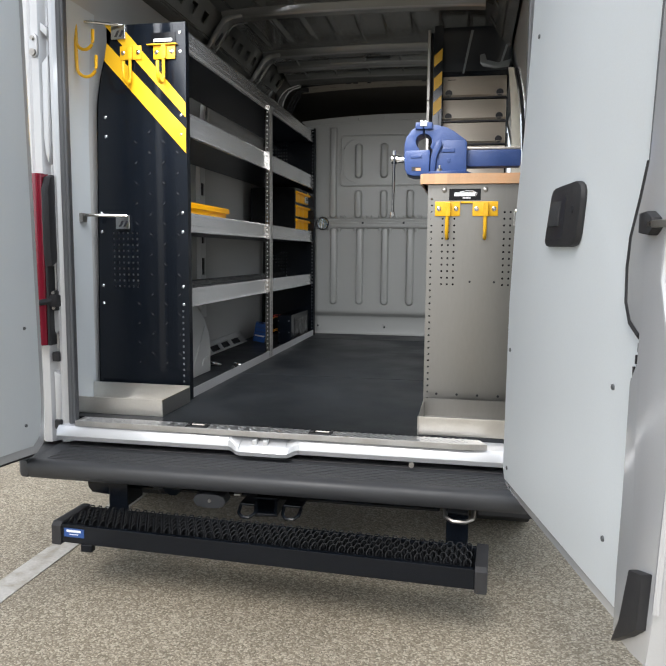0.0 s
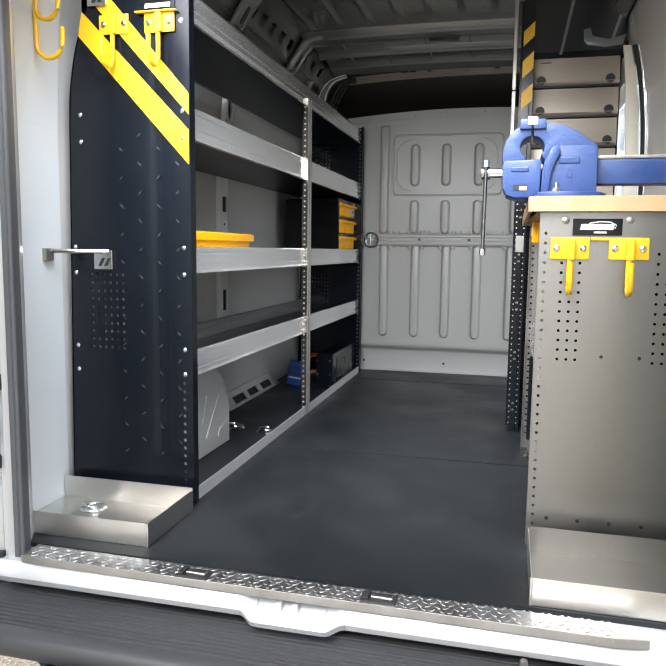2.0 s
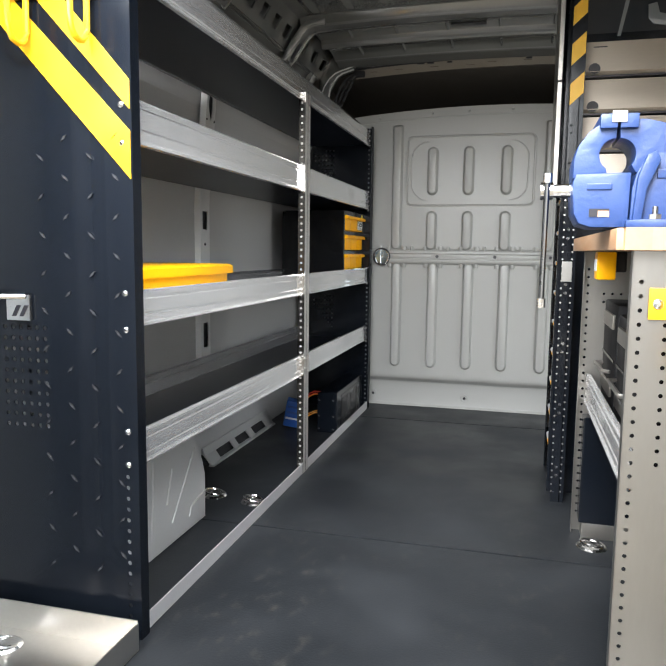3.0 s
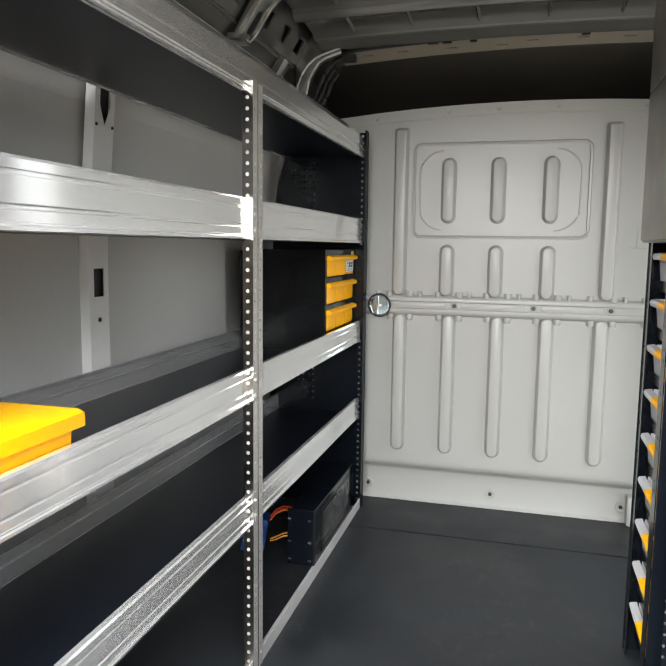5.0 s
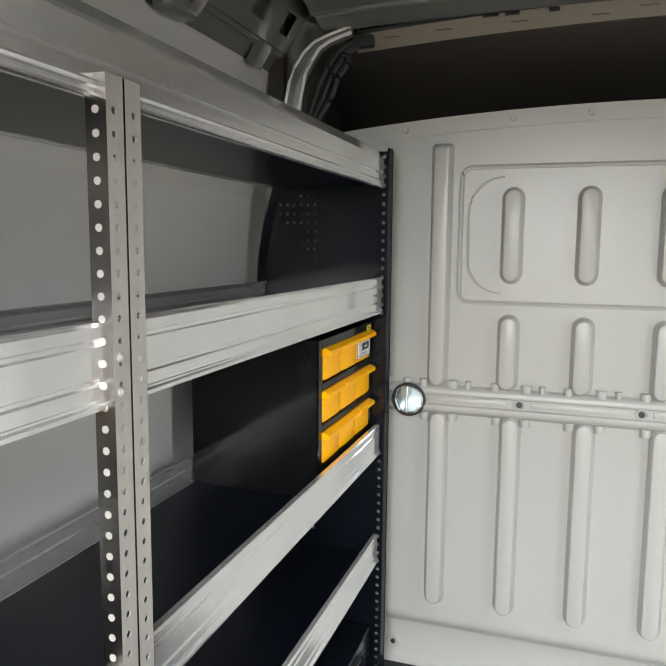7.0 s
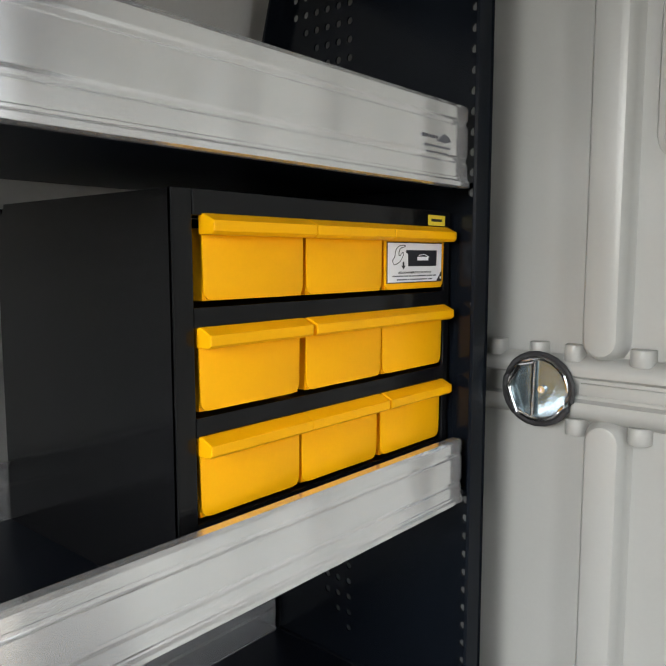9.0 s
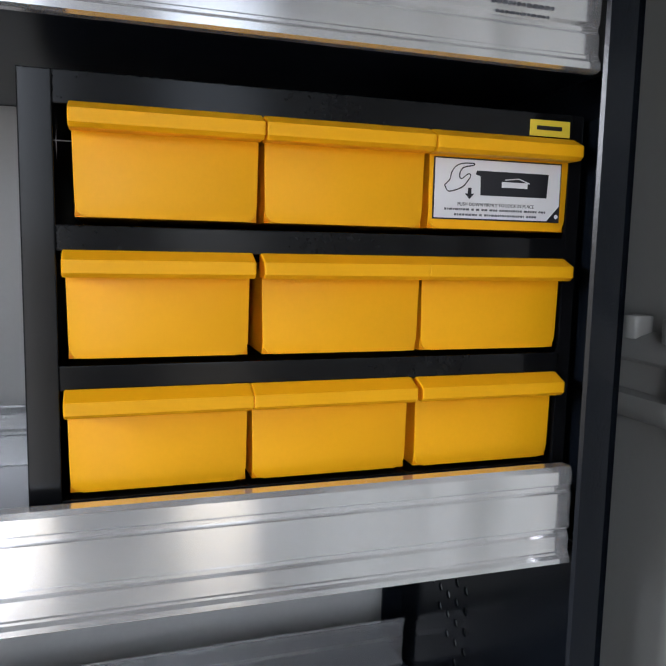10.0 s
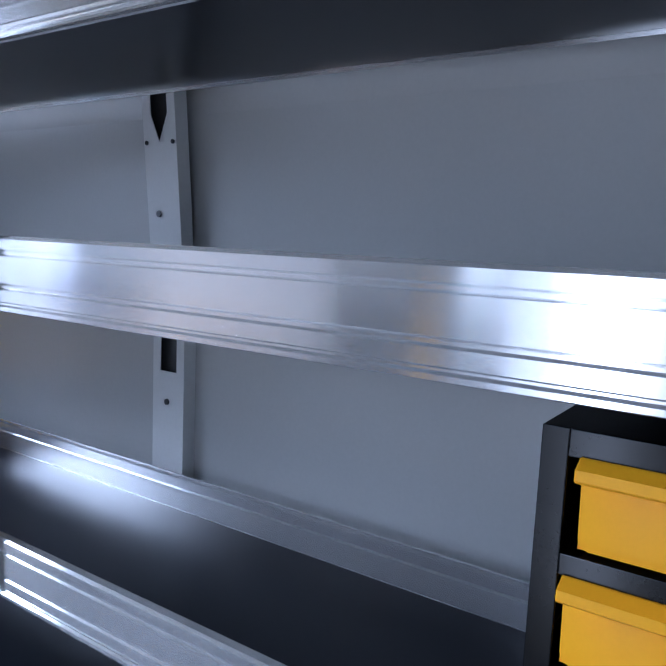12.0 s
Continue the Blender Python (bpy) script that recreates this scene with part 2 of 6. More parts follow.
def asphalt():
    """Pale exposed aggregate: small stones of many tones in a darker binder."""
    m = bpy.data.materials.new("aggregate_asphalt")
    m.use_nodes = True
    n, link = m.node_tree.nodes, m.node_tree.links.new
    b = n["Principled BSDF"]
    b.inputs["Roughness"].default_value = 0.85
    co = n.new("ShaderNodeTexCoord")
    v = n.new("ShaderNodeTexVoronoi")
    v.inputs["Scale"].default_value = 170
    link(co.outputs["Object"], v.inputs["Vector"])
    sep = n.new("ShaderNodeSeparateColor")
    link(v.outputs["Color"], sep.inputs[0])
    ramp = n.new("ShaderNodeValToRGB")
    link(sep.outputs[0], ramp.inputs[0])
    e = ramp.color_ramp.elements
    e[0].position, e[0].color = 0.0, (0.19, 0.16, 0.115, 1)
    e[1].position, e[1].color = 1.0, (0.54, 0.48, 0.375, 1)
    mid = e.new(0.55)
    mid.color = (0.33, 0.285, 0.21, 1)
    slow = n.new("ShaderNodeTexNoise")
    slow.inputs["Scale"].default_value = 1.7
    link(co.outputs["Object"], slow.inputs["Vector"])
    mul = n.new("ShaderNodeMapRange")
    mul.inputs["To Min"].default_value, mul.inputs["To Max"].default_value = 0.75, 1.2
    link(slow.outputs["Fac"], mul.inputs["Value"])
    edge = n.new("ShaderNodeMapRange")
    edge.inputs["From Min"].default_value, edge.inputs["From Max"].default_value = 0.2, 0.75
    edge.inputs["To Min"].default_value, edge.inputs["To Max"].default_value = 1.0, 0.75
    link(v.outputs["Distance"], edge.inputs["Value"])
    k = n.new("ShaderNodeMath")
    k.operation = "MULTIPLY"
    link(mul.outputs[0], k.inputs[0])
    link(edge.outputs[0], k.inputs[1])
    col = n.new("ShaderNodeVectorMath")
    col.operation = "SCALE"
    link(ramp.outputs[0], col.inputs[0])
    link(k.outputs[0], col.inputs["Scale"])
    link(col.outputs[0], b.inputs["Base Color"])
    bp = n.new("ShaderNodeBump")
    bp.inputs["Strength"].default_value, bp.inputs["Distance"].default_value = 0.6, 0.004
    link(edge.outputs[0], bp.inputs["Height"])
    link(bp.outputs[0], b.inputs["Normal"])
    return m


ASPHALT = asphalt()


# ---- shapes ----
def box(bm, x0, x1, y0, y1, z0, z1, bevel=0.0, m=None):
    mat = Matrix.Translation(((x0 + x1) / 2, (y0 + y1) / 2, (z0 + z1) / 2)) @ Matrix.Diagonal((abs(x1 - x0), abs(y1 - y0), abs(z1 - z0), 1))
    made = bmesh.ops.create_cube(bm, size=1, matrix=(m or Matrix()) @ mat)["verts"]
    if bevel:
        edges = list({e for v in made for e in v.link_edges})
        bmesh.ops.bevel(bm, geom=edges, offset=bevel, segments=2, affect="EDGES", profile=0.6)
    return bm


def rod(bm, a, b, r, seg=12, r2=None):
    a, b = Vector(a), Vector(b)
    d = b - a
    m = Matrix.Translation((a + b) / 2) @ d.to_track_quat("Z", "Y").to_matrix().to_4x4()
    bmesh.ops.create_cone(bm, cap_ends=True, segments=seg, radius1=r, radius2=r if r2 is None else r2, depth=d.length, matrix=m)
    return bm


def sweep(bm, pts, r, seg=8):
    """A round bar along a line of points."""
    pts = [Vector(p) for p in pts]
    rings = []
    for i, p in enumerate(pts):
        d = (pts[min(i + 1, len(pts) - 1)] - pts[max(i - 1, 0)]).normalized()
        side = d.cross(Vector((0.31, 0.17, 0.93)))
        if side.length < 0.2:
            side = d.cross(Vector((1, 0, 0)))
        side.normalize()
        up = d.cross(side)
        rings.append([bm.verts.new(p + r * (math.cos(a) * side + math.sin(a) * up)) for a in (2 * math.pi * k / seg for k in range(seg))])
    for u, v in zip(rings, rings[1:]):
        for k in range(seg):
            bm.faces.new((u[k], u[(k + 1) % seg], v[(k + 1) % seg], v[k]))
    bm.faces.new(rings[0][::-1])
    bm.faces.new(rings[-1])
    return bm


def eased(pts, n=5):
    """The same line with n steps between its points, rounded."""
    p = [Vector(q) for q in pts]
    p = [2 * p[0] - p[1]] + p + [2 * p[-1] - p[-2]]
    out = []
    for a, b, c, d in zip(p, p[1:], p[2:], p[3:]):
        for k in range(n):
            t = k / n
            out.append(0.5 * (2 * b + (c - a) * t + (2 * a - 5 * b + 4 * c - d) * t * t + (3 * b - a - 3 * c + d) * t ** 3))
    return out + [p[-2]]


def prism(bm, outline, axis, a, b, bevel=0.0):
    """A closed outline drawn along an axis: x: (y, z), y: (x, z), z: (x, y)."""
    put = {"x": lambda u, v, s: (s, u, v), "y": lambda u, v, s: (u, s, v), "z": lambda u, v, s: (u, v, s)}[axis]
    lo = [bm.verts.new(put(u, v, a)) for u, v in outline]
    hi = [bm.verts.new(put(u, v, b)) for u, v in outline]
    made = [bm.faces.new(lo), bm.faces.new(hi)]
    for i in range(len(lo)):
        j = (i + 1) % len(lo)
        made.append(bm.faces.new((lo[i], lo[j], hi[j], hi[i])))
    bmesh.ops.recalc_face_normals(bm, faces=made)
    if bevel:
        edges = list({e for f in made[:2] for e in f.edges})
        bmesh.ops.bevel(bm, geom=edges, offset=bevel, segments=2, affect="EDGES", profile=0.6)
    return bm


def perforated(bm, us, vs, holes, r, put, thick):
    """A sheet over the grid lines us and vs; cells named in holes are pierced by an eight-sided hole. put(u, v, depth) places it."""
    grid = {}

    def vert(u, v, d):
        key = (round(u, 5), round(v, 5), d)
        if key not in grid:
            grid[key] = bm.verts.new(put(u, v, d))
        return grid[key]

    for i, (u0, u1) in enumerate(zip(us, us[1:])):
        for j, (v0, v1) in enumerate(zip(vs, vs[1:])):
            for d in (0, thick):
                c = [vert(u0, v0, d), vert(u1, v0, d), vert(u1, v1, d), vert(u0, v1, d)]
                if (i, j) not in holes:
                    bm.faces.new(c)
                    continue
                cu, cv = (u0 + u1) / 2, (v0 + v1) / 2
                ring = [vert(cu + r * math.cos(radians(202.5 + 45 * k)), cv + r * math.sin(radians(202.5 + 45 * k)), d) for k in range(8)]
                for k in range(4):
                    bm.faces.new((c[k], ring[2 * k + 1], ring[2 * k]))
                    bm.faces.new((c[k], c[(k + 1) % 4], ring[(2 * k + 2) % 8], ring[2 * k + 1]))
            if (i, j) in holes:
                for k in range(8):
                    a0, a1 = radians(202.5 + 45 * k), radians(247.5 + 45 * k)
                    cu, cv = (u0 + u1) / 2, (v0 + v1) / 2
                    bm.faces.new([vert(cu + r * math.cos(q), cv + r * math.sin(q), d) for q, d in ((a0, 0), (a1, 0), (a1, thick), (a0, thick))])
    bmesh.ops.recalc_face_normals(bm, faces=bm.faces[:])
    return bm


def ring_shape(bm, centre, normal, r, thick, seg=24):
    """A torus."""
    m = Matrix.Translation(centre) @ Vector(normal).to_track_quat("Z", "Y").to_matrix().to_4x4()
    pts = [m @ Vector((r * math.cos(2 * math.pi * k / seg), r * math.sin(2 * math.pi * k / seg), 0)) for k in range(seg + 1)]
    return sweep(bm, pts, thick, 6)


def smooth(bm):
    for f in bm.faces:
        f.smooth = True
    return bm


def mesh_of(name, bm, mat):
    me = bpy.data.meshes.new(name)
    bm.to_mesh(me)
    bm.free()
    me.materials.append(mat)
    if hasattr(me, "set_sharp_from_angle") and any(p.use_smooth for p in me.polygons):
        me.set_sharp_from_angle(angle=radians(35))
    return me


def part(name, bm, mat, parent, label=""):
    ob = new(name, mesh_of(name, bm, mat))
    ob.parent = parent
    if not parent.parent:
        ob.matrix_parent_inverse = Matrix.Translation(-parent.location)
    return tagged(ob, label) if label else ob


def thing(name, at, label, category, group="", kind=""):
    e = new(name)
    e.location = at
    e.empty_display_size = 0.05
    return tagged(e, label, category, group, kind)


def solid(name, bm, mat, label, category, group="", kind=""):
    return tagged(new(name, mesh_of(name, bm, mat)), label, category, group, kind)


def B(*a, **k):
    return box(bmesh.new(), *a, **k)


def steps(a, b, n):
    return [a + (b - a) * i / n for i in range(n + 1)]


def screw(parent, p, normal, r=0.007, mat=None):
    """A domed bolt head."""
    bm = bmesh.new()
    n = Vector(normal).normalized()
    rod(bm, Vector(p) - 0.004 * n, Vector(p) + 0.002 * n, r, 10)
    rod(bm, Vector(p) + 0.002 * n, Vector(p) + 0.005 * n, r * 0.95, 10, r * 0.45)
    return part("bolt", smooth(bm), mat or CHROME, parent)

# ---- ground ----
bm = bmesh.new()
bmesh.ops.create_grid(bm, x_segments=40, y_segments=40, size=300, matrix=Matrix.Translation((0, 0, -0.55)))
solid("ground", bm, ASPHALT, "pale exposed-aggregate asphalt of a car park", "ground", kind="structure")
solid("parking_line", B(-0.955, -0.85, -4.2, 2.2, -0.55, -0.546), LINE_PAINT, "worn white painted line on the asphalt", "road marking", kind="structure")


# ---- the van's shell ----
def arch(x):
    """Height of the roof's inside over the floor, across the van."""
    side = max(0.0, abs(x) - 0.66)
    return 1.985 - 0.015 * (x / 0.74) ** 2 - 1.2 * side * side


van_floor = thing("floor", (0, 1.5, -0.03), "dark grey rubber-coated load floor of the van", "floor", kind="structure")
part("mat", B(-0.93, 0.93, 0.045, 1.126, -0.03, 0.0), FLOOR_MAT, van_floor)
part("mat", B(-0.93, 0.93, 1.137, 2.722, -0.03, 0.0), FLOOR_MAT, van_floor)
part("mat", B(-0.93, 0.93, 2.735, 3.10, -0.03, 0.0), FLOOR_MAT, van_floor)
for y, wide in ((1.126, 0.011), (2.722, 0.013)):
    part("seam", B(-0.93, 0.93, y, y + wide, -0.03, -0.01), RUBBER, van_floor)
part("underside", B(-0.9, 0.9, 0.1, 3.1, -0.2, -0.03), PLASTIC, van_floor)


def wall_outline(s):
    if s > 0:
        return [(x + 0.035, z) for x, z in ((0.935, -0.06), (0.935, 1.15), (0.92, 1.45), (0.845, 1.79), (0.90, 1.84), (0.985, 1.45), (1.0, 1.1), (1.01, -0.06))]
    return [(s * 0.935, -0.06), (s * 0.935, 1.15), (s * 0.92, 1.45), (s * 0.845, 1.79), (s * 0.90, 1.84), (s * 0.985, 1.45), (s * 1.0, 1.1), (s * 1.01, -0.06)]


wall_left = thing("wall_left", (-0.97, 1.5, 0), "grey painted steel side wall of the van", "wall", kind="structure")
part("skin", prism(bmesh.new(), wall_outline(-1), "y", 0.1, 3.12), WALL_GREY, wall_left)
wall_right = thing("wall_right", (0.97, 1.5, 0), "grey painted steel side wall with a side door opening", "wall", kind="structure")
part("skin", prism(bmesh.new(), wall_outline(1), "y", 0.1, 1.68), WALL_GREY, wall_right)
part("skin", prism(bmesh.new(), [(0.925, 1.6), (0.88, 1.79), (0.935, 1.84), (0.995, 1.6)], "y", 1.68, 2.97), UPRIGHT_GREY, wall_right)
part("skin", prism(bmesh.new(), wall_outline(1), "y", 2.97, 3.12), UPRIGHT_GREY, wall_right)

# light grey lining between the rear pillars and the shelving
for s in (-1, 1):
    lining = prism(bmesh.new(), [(s * 0.926, 0.0), (s * 0.926, 1.15), (s * 0.911, 1.45), (s * 0.87, 1.7), (s * 0.875, 1.7), (s * 0.916, 1.45), (s * 0.931, 1.15), (s * 0.931, 0.0)], "y", 0.03, 0.405 if s < 0 else 0.36)
    if s > 0:
        bmesh.ops.translate(lining, verts=lining.verts[:], vec=(0.035, 0, 0))
    part("lining", lining, TRIM_GREY if s < 0 else WALL_GREY, wall_left if s < 0 else wall_right, "grey smooth lining panel")

# pressed uprights of the left wall, with slots
for y in (0.60, 1.672):
    rib = thing("wall_upright", (-0.925, y, 0.2), "pale grey pressed steel upright with slots on the van wall", "wall upright", "wall uprights", "structure")
    us = [-0.05, -0.042, -0.022, 0.022, 0.042, 0.05]
    vs = [0.24, 0.42, 0.50, 0.60, 0.69, 0.76, 0.86, 0.976, 1.048, 1.12, 1.26, 1.34, 1.40, 1.45, 1.56]
    slots = {(2, 2), (2, 4), (2, 7), (2, 13)}
    bm = bmesh.new()
    cells = {}

    def corner(u, v, d):
        k = (u, v, d)
        if k not in cells:
            lean = 0.0 if v < 1.1 else 0.09 * (v - 1.1)
            edge = 0.0 if abs(u) > 0.045 else 0.022
            cells[k] = bm.verts.new((-0.935 + edge + lean + d, y + u, v))
        return cells[k]

    for i in range(len(us) - 1):
        for j in range(len(vs) - 1):
            a, b, e, f = corner(us[i], vs[j], 0), corner(us[i + 1], vs[j], 0), corner(us[i + 1], vs[j + 1], 0), corner(us[i], vs[j + 1], 0)
            if (i, j) == (2, 12):
                tip = corner(0.0, vs[j], 0)
                bm.faces.new((a, tip, f))
                bm.faces.new((tip, b, e))
            elif (i, j) not in slots:
                bm.faces.new((a, b, e, f))
    bmesh.ops.recalc_face_normals(bm, faces=bm.faces[:])
    bmesh.ops.solidify(bm, geom=bm.faces[:], thickness=0.002)
    part("pressing", bm, UPRIGHT_GREY, rib)
    # black sheet stands in for the shade inside the upright
    part("hollow", prism(bmesh.new(), [(-0.931, 0.45), (-0.925, 0.45), (-0.925, 1.1), (-0.889, 1.53), (-0.895, 1.53), (-0.931, 1.1)], "y", y - 0.035, y + 0.035), RUBBER, rib, "black sheet painting the shade behind the slots")
    for z, dy in ((0.917, -0.002), (1.273, -0.012), (1.40, -0.034), (1.40, 0.034)):
        x = -0.913 + max(0, 0.09 * (z - 1.1))
        part("small_hole", rod(bmesh.new(), (x - 0.001, y + dy, z), (x + 0.0025, y + dy, z), 0.006 if abs(dy) < 0.02 else 0.004, 10), INK, rib)

# sill flange with three cut-outs, low on the left wall
flange = thing("sill_flange", (-0.91, 2.05, 0), "grey steel flange with oblong cut-outs along the wall foot", "flange", kind="structure")
for y0, y1 in ((1.66, 1.76), (1.915, 1.965), (2.105, 2.165), (2.325, 2.42)):
    part("bridge", prism(bmesh.new(), [(-0.932, 0.056), (-0.888, 0.0), (-0.884, 0.004), (-0.928, 0.062)], "y", y0, y1), WALL_GREY, flange)
part("edge", prism(bmesh.new(), [(-0.932, 0.05), (-0.932, 0.075), (-0.926, 0.075), (-0.915, 0.046), (-0.92, 0.04)], "y", 1.66, 2.42), WALL_GREY, flange)
part("edge", B(-0.9, -0.878, 1.66, 2.42, 0.0, 0.008), WALL_GREY, flange)
# black wedge paints the shade seen through the flange's cut-outs
part("shadow_box", prism(bmesh.new(), [(-0.934, 0.048), (-0.934, 0.002), (-0.9, 0.002)], "y", 1.66, 2.42), RUBBER, flange, "black filler painting the shade behind the cut-outs")

# wheel housing
house = [(0.46, 0.0), (0.46, 0.40), (0.55, 0.43), (0.70, 0.42), (0.86, 0.40), (1.0, 0.35), (1.09, 0.28), (1.14, 0.20), (1.157, 0.15), (1.157, 0.0)]
arch_left = prism(bmesh.new(), house, "x", -0.93, -0.675, 0.015)
solid("wheel_housing", smooth(arch_left), WALL_GREY, "grey scratched steel wheel housing inside the van", "wheel housing", kind="structure")
solid("wheel_housing", smooth(prism(bmesh.new(), house, "x", 0.72, 0.93, 0.015)), WALL_GREY, "grey steel wheel housing inside the van", "wheel housing", kind="structure")

for pts in (((-0.675, 0.808, 0.29), (-0.674, 0.80, 0.17), (-0.675, 0.789, 0.06)), ((-0.675, 0.919, 0.237), (-0.674, 0.883, 0.138)), ((-0.675, 1.072, 0.264), (-0.674, 0.996, 0.17), (-0.675, 0.915, 0.07)), ((-0.675, 1.144, 0.095), (-0.674, 1.044, 0.079), (-0.675, 1.029, 0.049))):
    crease = bmesh.new()
    sweep(crease, pts, 0.0032, 6)
    solid("housing_crease", smooth(crease), WALL_GREY, "pressed crease in the grey wheel housing side", "crease", "housing creases", "structure")

# roof: beaded skin, bows, side rails with square cut-outs
BOWS = ((0.0, 0.10, 0.05), (0.70, 0.80, 0.04), (1.49, 1.59, 0.045), (2.30, 2.41, 0.045))
bm = bmesh.new()
xs = steps(-0.8, 0.8, 160)
ys = [0.0, 0.04, 0.10, 0.62, 0.69, 0.81, 1.42, 1.48, 1.66, 2.22, 2.29, 2.42]
cols = []
for y in ys:
    row = []
    for x in xs:
        flat = any(abs(y - q) < 0.001 for q in (0.0, 0.04, 0.69, 0.81, 1.48, 2.29, 2.42))
        bead = 0.0 if flat or abs(x) > 0.68 else 0.012 * max(0.0, 1 - abs(((x + 0.08) % 0.16) - 0.08) / 0.018)
        row.append(bm.verts.new((x, y, arch(x) - bead)))
    cols.append(row)
for a, b in zip(cols, cols[1:]):
    for i in range(len(xs) - 1):
        bm.faces.new((a[i], a[i + 1], b[i + 1], b[i]))


def across(profile, x0, x1, n, indices):
    """A pressed profile of (y, drop) drawn across the van under the roof's curve."""
    rings = [[bm.verts.new((x, y, arch(x) - d)) for y, d in profile] for x in steps(x0, x1, n)]
    for a, b in zip(rings, rings[1:]):
        for i in range(len(profile) - 1):
            bm.faces.new((a[i], a[i + 1], b[i + 1], b[i])).material_index = 1 if i in indices else 0


for y0, y1, deep in BOWS:
    across([(y0 - 0.02, -0.004), (y0, 0.002), (y0 + 0.012, deep * 0.8), (y0 + 0.022, deep), (y1 - 0.022, deep), (y1 - 0.012, deep * 0.8), (y1, 0.002), (y1 + 0.02, -0.004)], -0.72, 0.72, 40, (2, 3, 4))
# front roof panel: plate, rounded tube rib, ribbed tray and its end ridge
across([(2.41, 0.04), (2.425, 0.036), (2.50, 0.042), (2.515, 0.05), (2.522, 0.066), (2.535, 0.078), (2.552, 0.082), (2.569, 0.078), (2.582, 0.066), (2.588, 0.052), (2.61, 0.046), (2.73, 0.056), (2.765, 0.062), (2.785, 0.074), (2.80, 0.078), (2.812, 0.072), (2.83, 0.074), (2.86, 0.084), (2.895, 0.092)], -0.68, 0.68, 40, (4, 5, 6, 7, 8, 13, 14, 15))
for x in (-0.52, -0.30, -0.06, 0.18, 0.42, 0.60):
    for y0, y1, d0, d1 in ((2.61, 2.765, 0.048, 0.064), (2.425, 2.51, 0.038, 0.05)):
        v = [bm.verts.new((x + dx, y, arch(x) - d)) for y, d in ((y0, d0), (y1, d1)) for dx, d in ((-0.007, d - 0.004), (0.0, d + 0.006), (0.007, d - 0.004))]
        for a in (0, 1):
            bm.faces.new((v[a], v[a + 1], v[a + 4], v[a + 3])).material_index = 1
for s in (-1, 1):
    top, low = (s * 0.735, 1.965), (s * 0.818, 1.826)

    def rail_point(f, y, d=0.0):
        return (top[0] + f * (low[0] - top[0]) - s * d * 0.82, y, top[1] + f * (low[1] - top[1]) - d * 0.57)

    def slab(f0, f1, y0, y1, d0=0.0, d1=0.008):
        v = [bm.verts.new(rail_point(f, y, d)) for d in (d0, d1) for f, y in ((f0, y0), (f1, y0), (f1, y1), (f0, y1))]
        for q in ((0, 1, 2, 3), (4, 5, 6, 7), (0, 1, 5, 4), (1, 2, 6, 5), (2, 3, 7, 6), (3, 0, 4, 7)):
            bm.faces.new([v[k] for k in q])

    slab(-0.05, 0.28, 0.1, 2.95)
    slab(0.64, 1.0, 0.1, 2.95)
    slab(-0.3, 1.1, 0.1, 2.95, -0.05, -0.045)
    y = 0.1
    for centre in (0.28, 0.44, 0.60, 0.90, 1.05, 1.20, 1.36, 1.68, 1.82, 1.96, 2.105, 2.25, 2.515, 2.69, 2.86):
        slab(0.28, 0.64, y, centre - 0.034)
        y = centre + 0.034
    slab(0.28, 0.64, y, 2.95)
    # skirt from the rail's foot to the wall
    for d in (0.0, 0.003):
        p = [rail_point(0.98, 0.1, -d), rail_point(0.98, 2.95, -d), (s * (0.862 + d), 2.95, 1.775), (s * (0.862 + d), 0.1, 1.775)]
        bm.faces.new([bm.verts.new(q) for q in p])
    # rolled lower edge of the rail, and the clip that hangs from it
    rings = []
    for y in (0.1, 2.95):
        c = rail_point(0.93, y, 0.002)
        rings.append([bm.verts.new((c[0] + 0.011 * math.cos(a), y, c[2] + 0.011 * math.sin(a))) for a in (2 * math.pi * k / 10 for k in range(10))])
    for k in range(10):
        bm.faces.new((rings[0][k], rings[0][(k + 1) % 10], rings[1][(k + 1) % 10], rings[1][k]))
    slab(0.90, 1.30, 2.74, 2.79, 0.004, 0.03)
bmesh.ops.recalc_face_normals(bm, faces=bm.faces[:])
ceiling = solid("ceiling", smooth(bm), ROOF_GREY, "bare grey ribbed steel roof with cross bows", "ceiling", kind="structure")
ceiling.data.materials.append(BOW_GREY)
outer = [(-0.96, 1.74), (-0.92, 1.9), (-0.76, 2.0), (0, 2.05), (0.76, 2.0), (0.92, 1.9), (0.96, 1.74), (0.99, 1.74), (0.95, 1.93), (0.78, 2.03), (0, 2.08), (-0.78, 2.03), (-0.95, 1.93), (-0.99, 1.74)]
solid("roof_skin", prism(bmesh.new(), outer, "y", -0.04, 3.75), PAINT, "silver-white painted outer roof of the van", "roof", kind="structure")
oval = [(0.04 + sx * 0.062 + 0.02 * math.cos(radians(a)), 2.468 + 0.02 * math.sin(radians(a))) for sx, a0 in ((1, -90), (-1, 90)) for a in range(a0, a0 + 181, 20)]
solid("roof_opening", prism(bmesh.new(), oval, "z", arch(0.04) - 0.046, arch(0.04) - 0.0425), INK, "dark oval opening in the front roof plate", "roof opening", kind="structure")

cap = [(-0.92, 1.86), (-0.90, 1.90), (-0.76, 1.995), (0, 2.045), (0.76, 1.995), (0.90, 1.90), (0.92, 1.86)]
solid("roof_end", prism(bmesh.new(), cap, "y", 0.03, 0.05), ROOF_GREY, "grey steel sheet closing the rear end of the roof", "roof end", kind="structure")
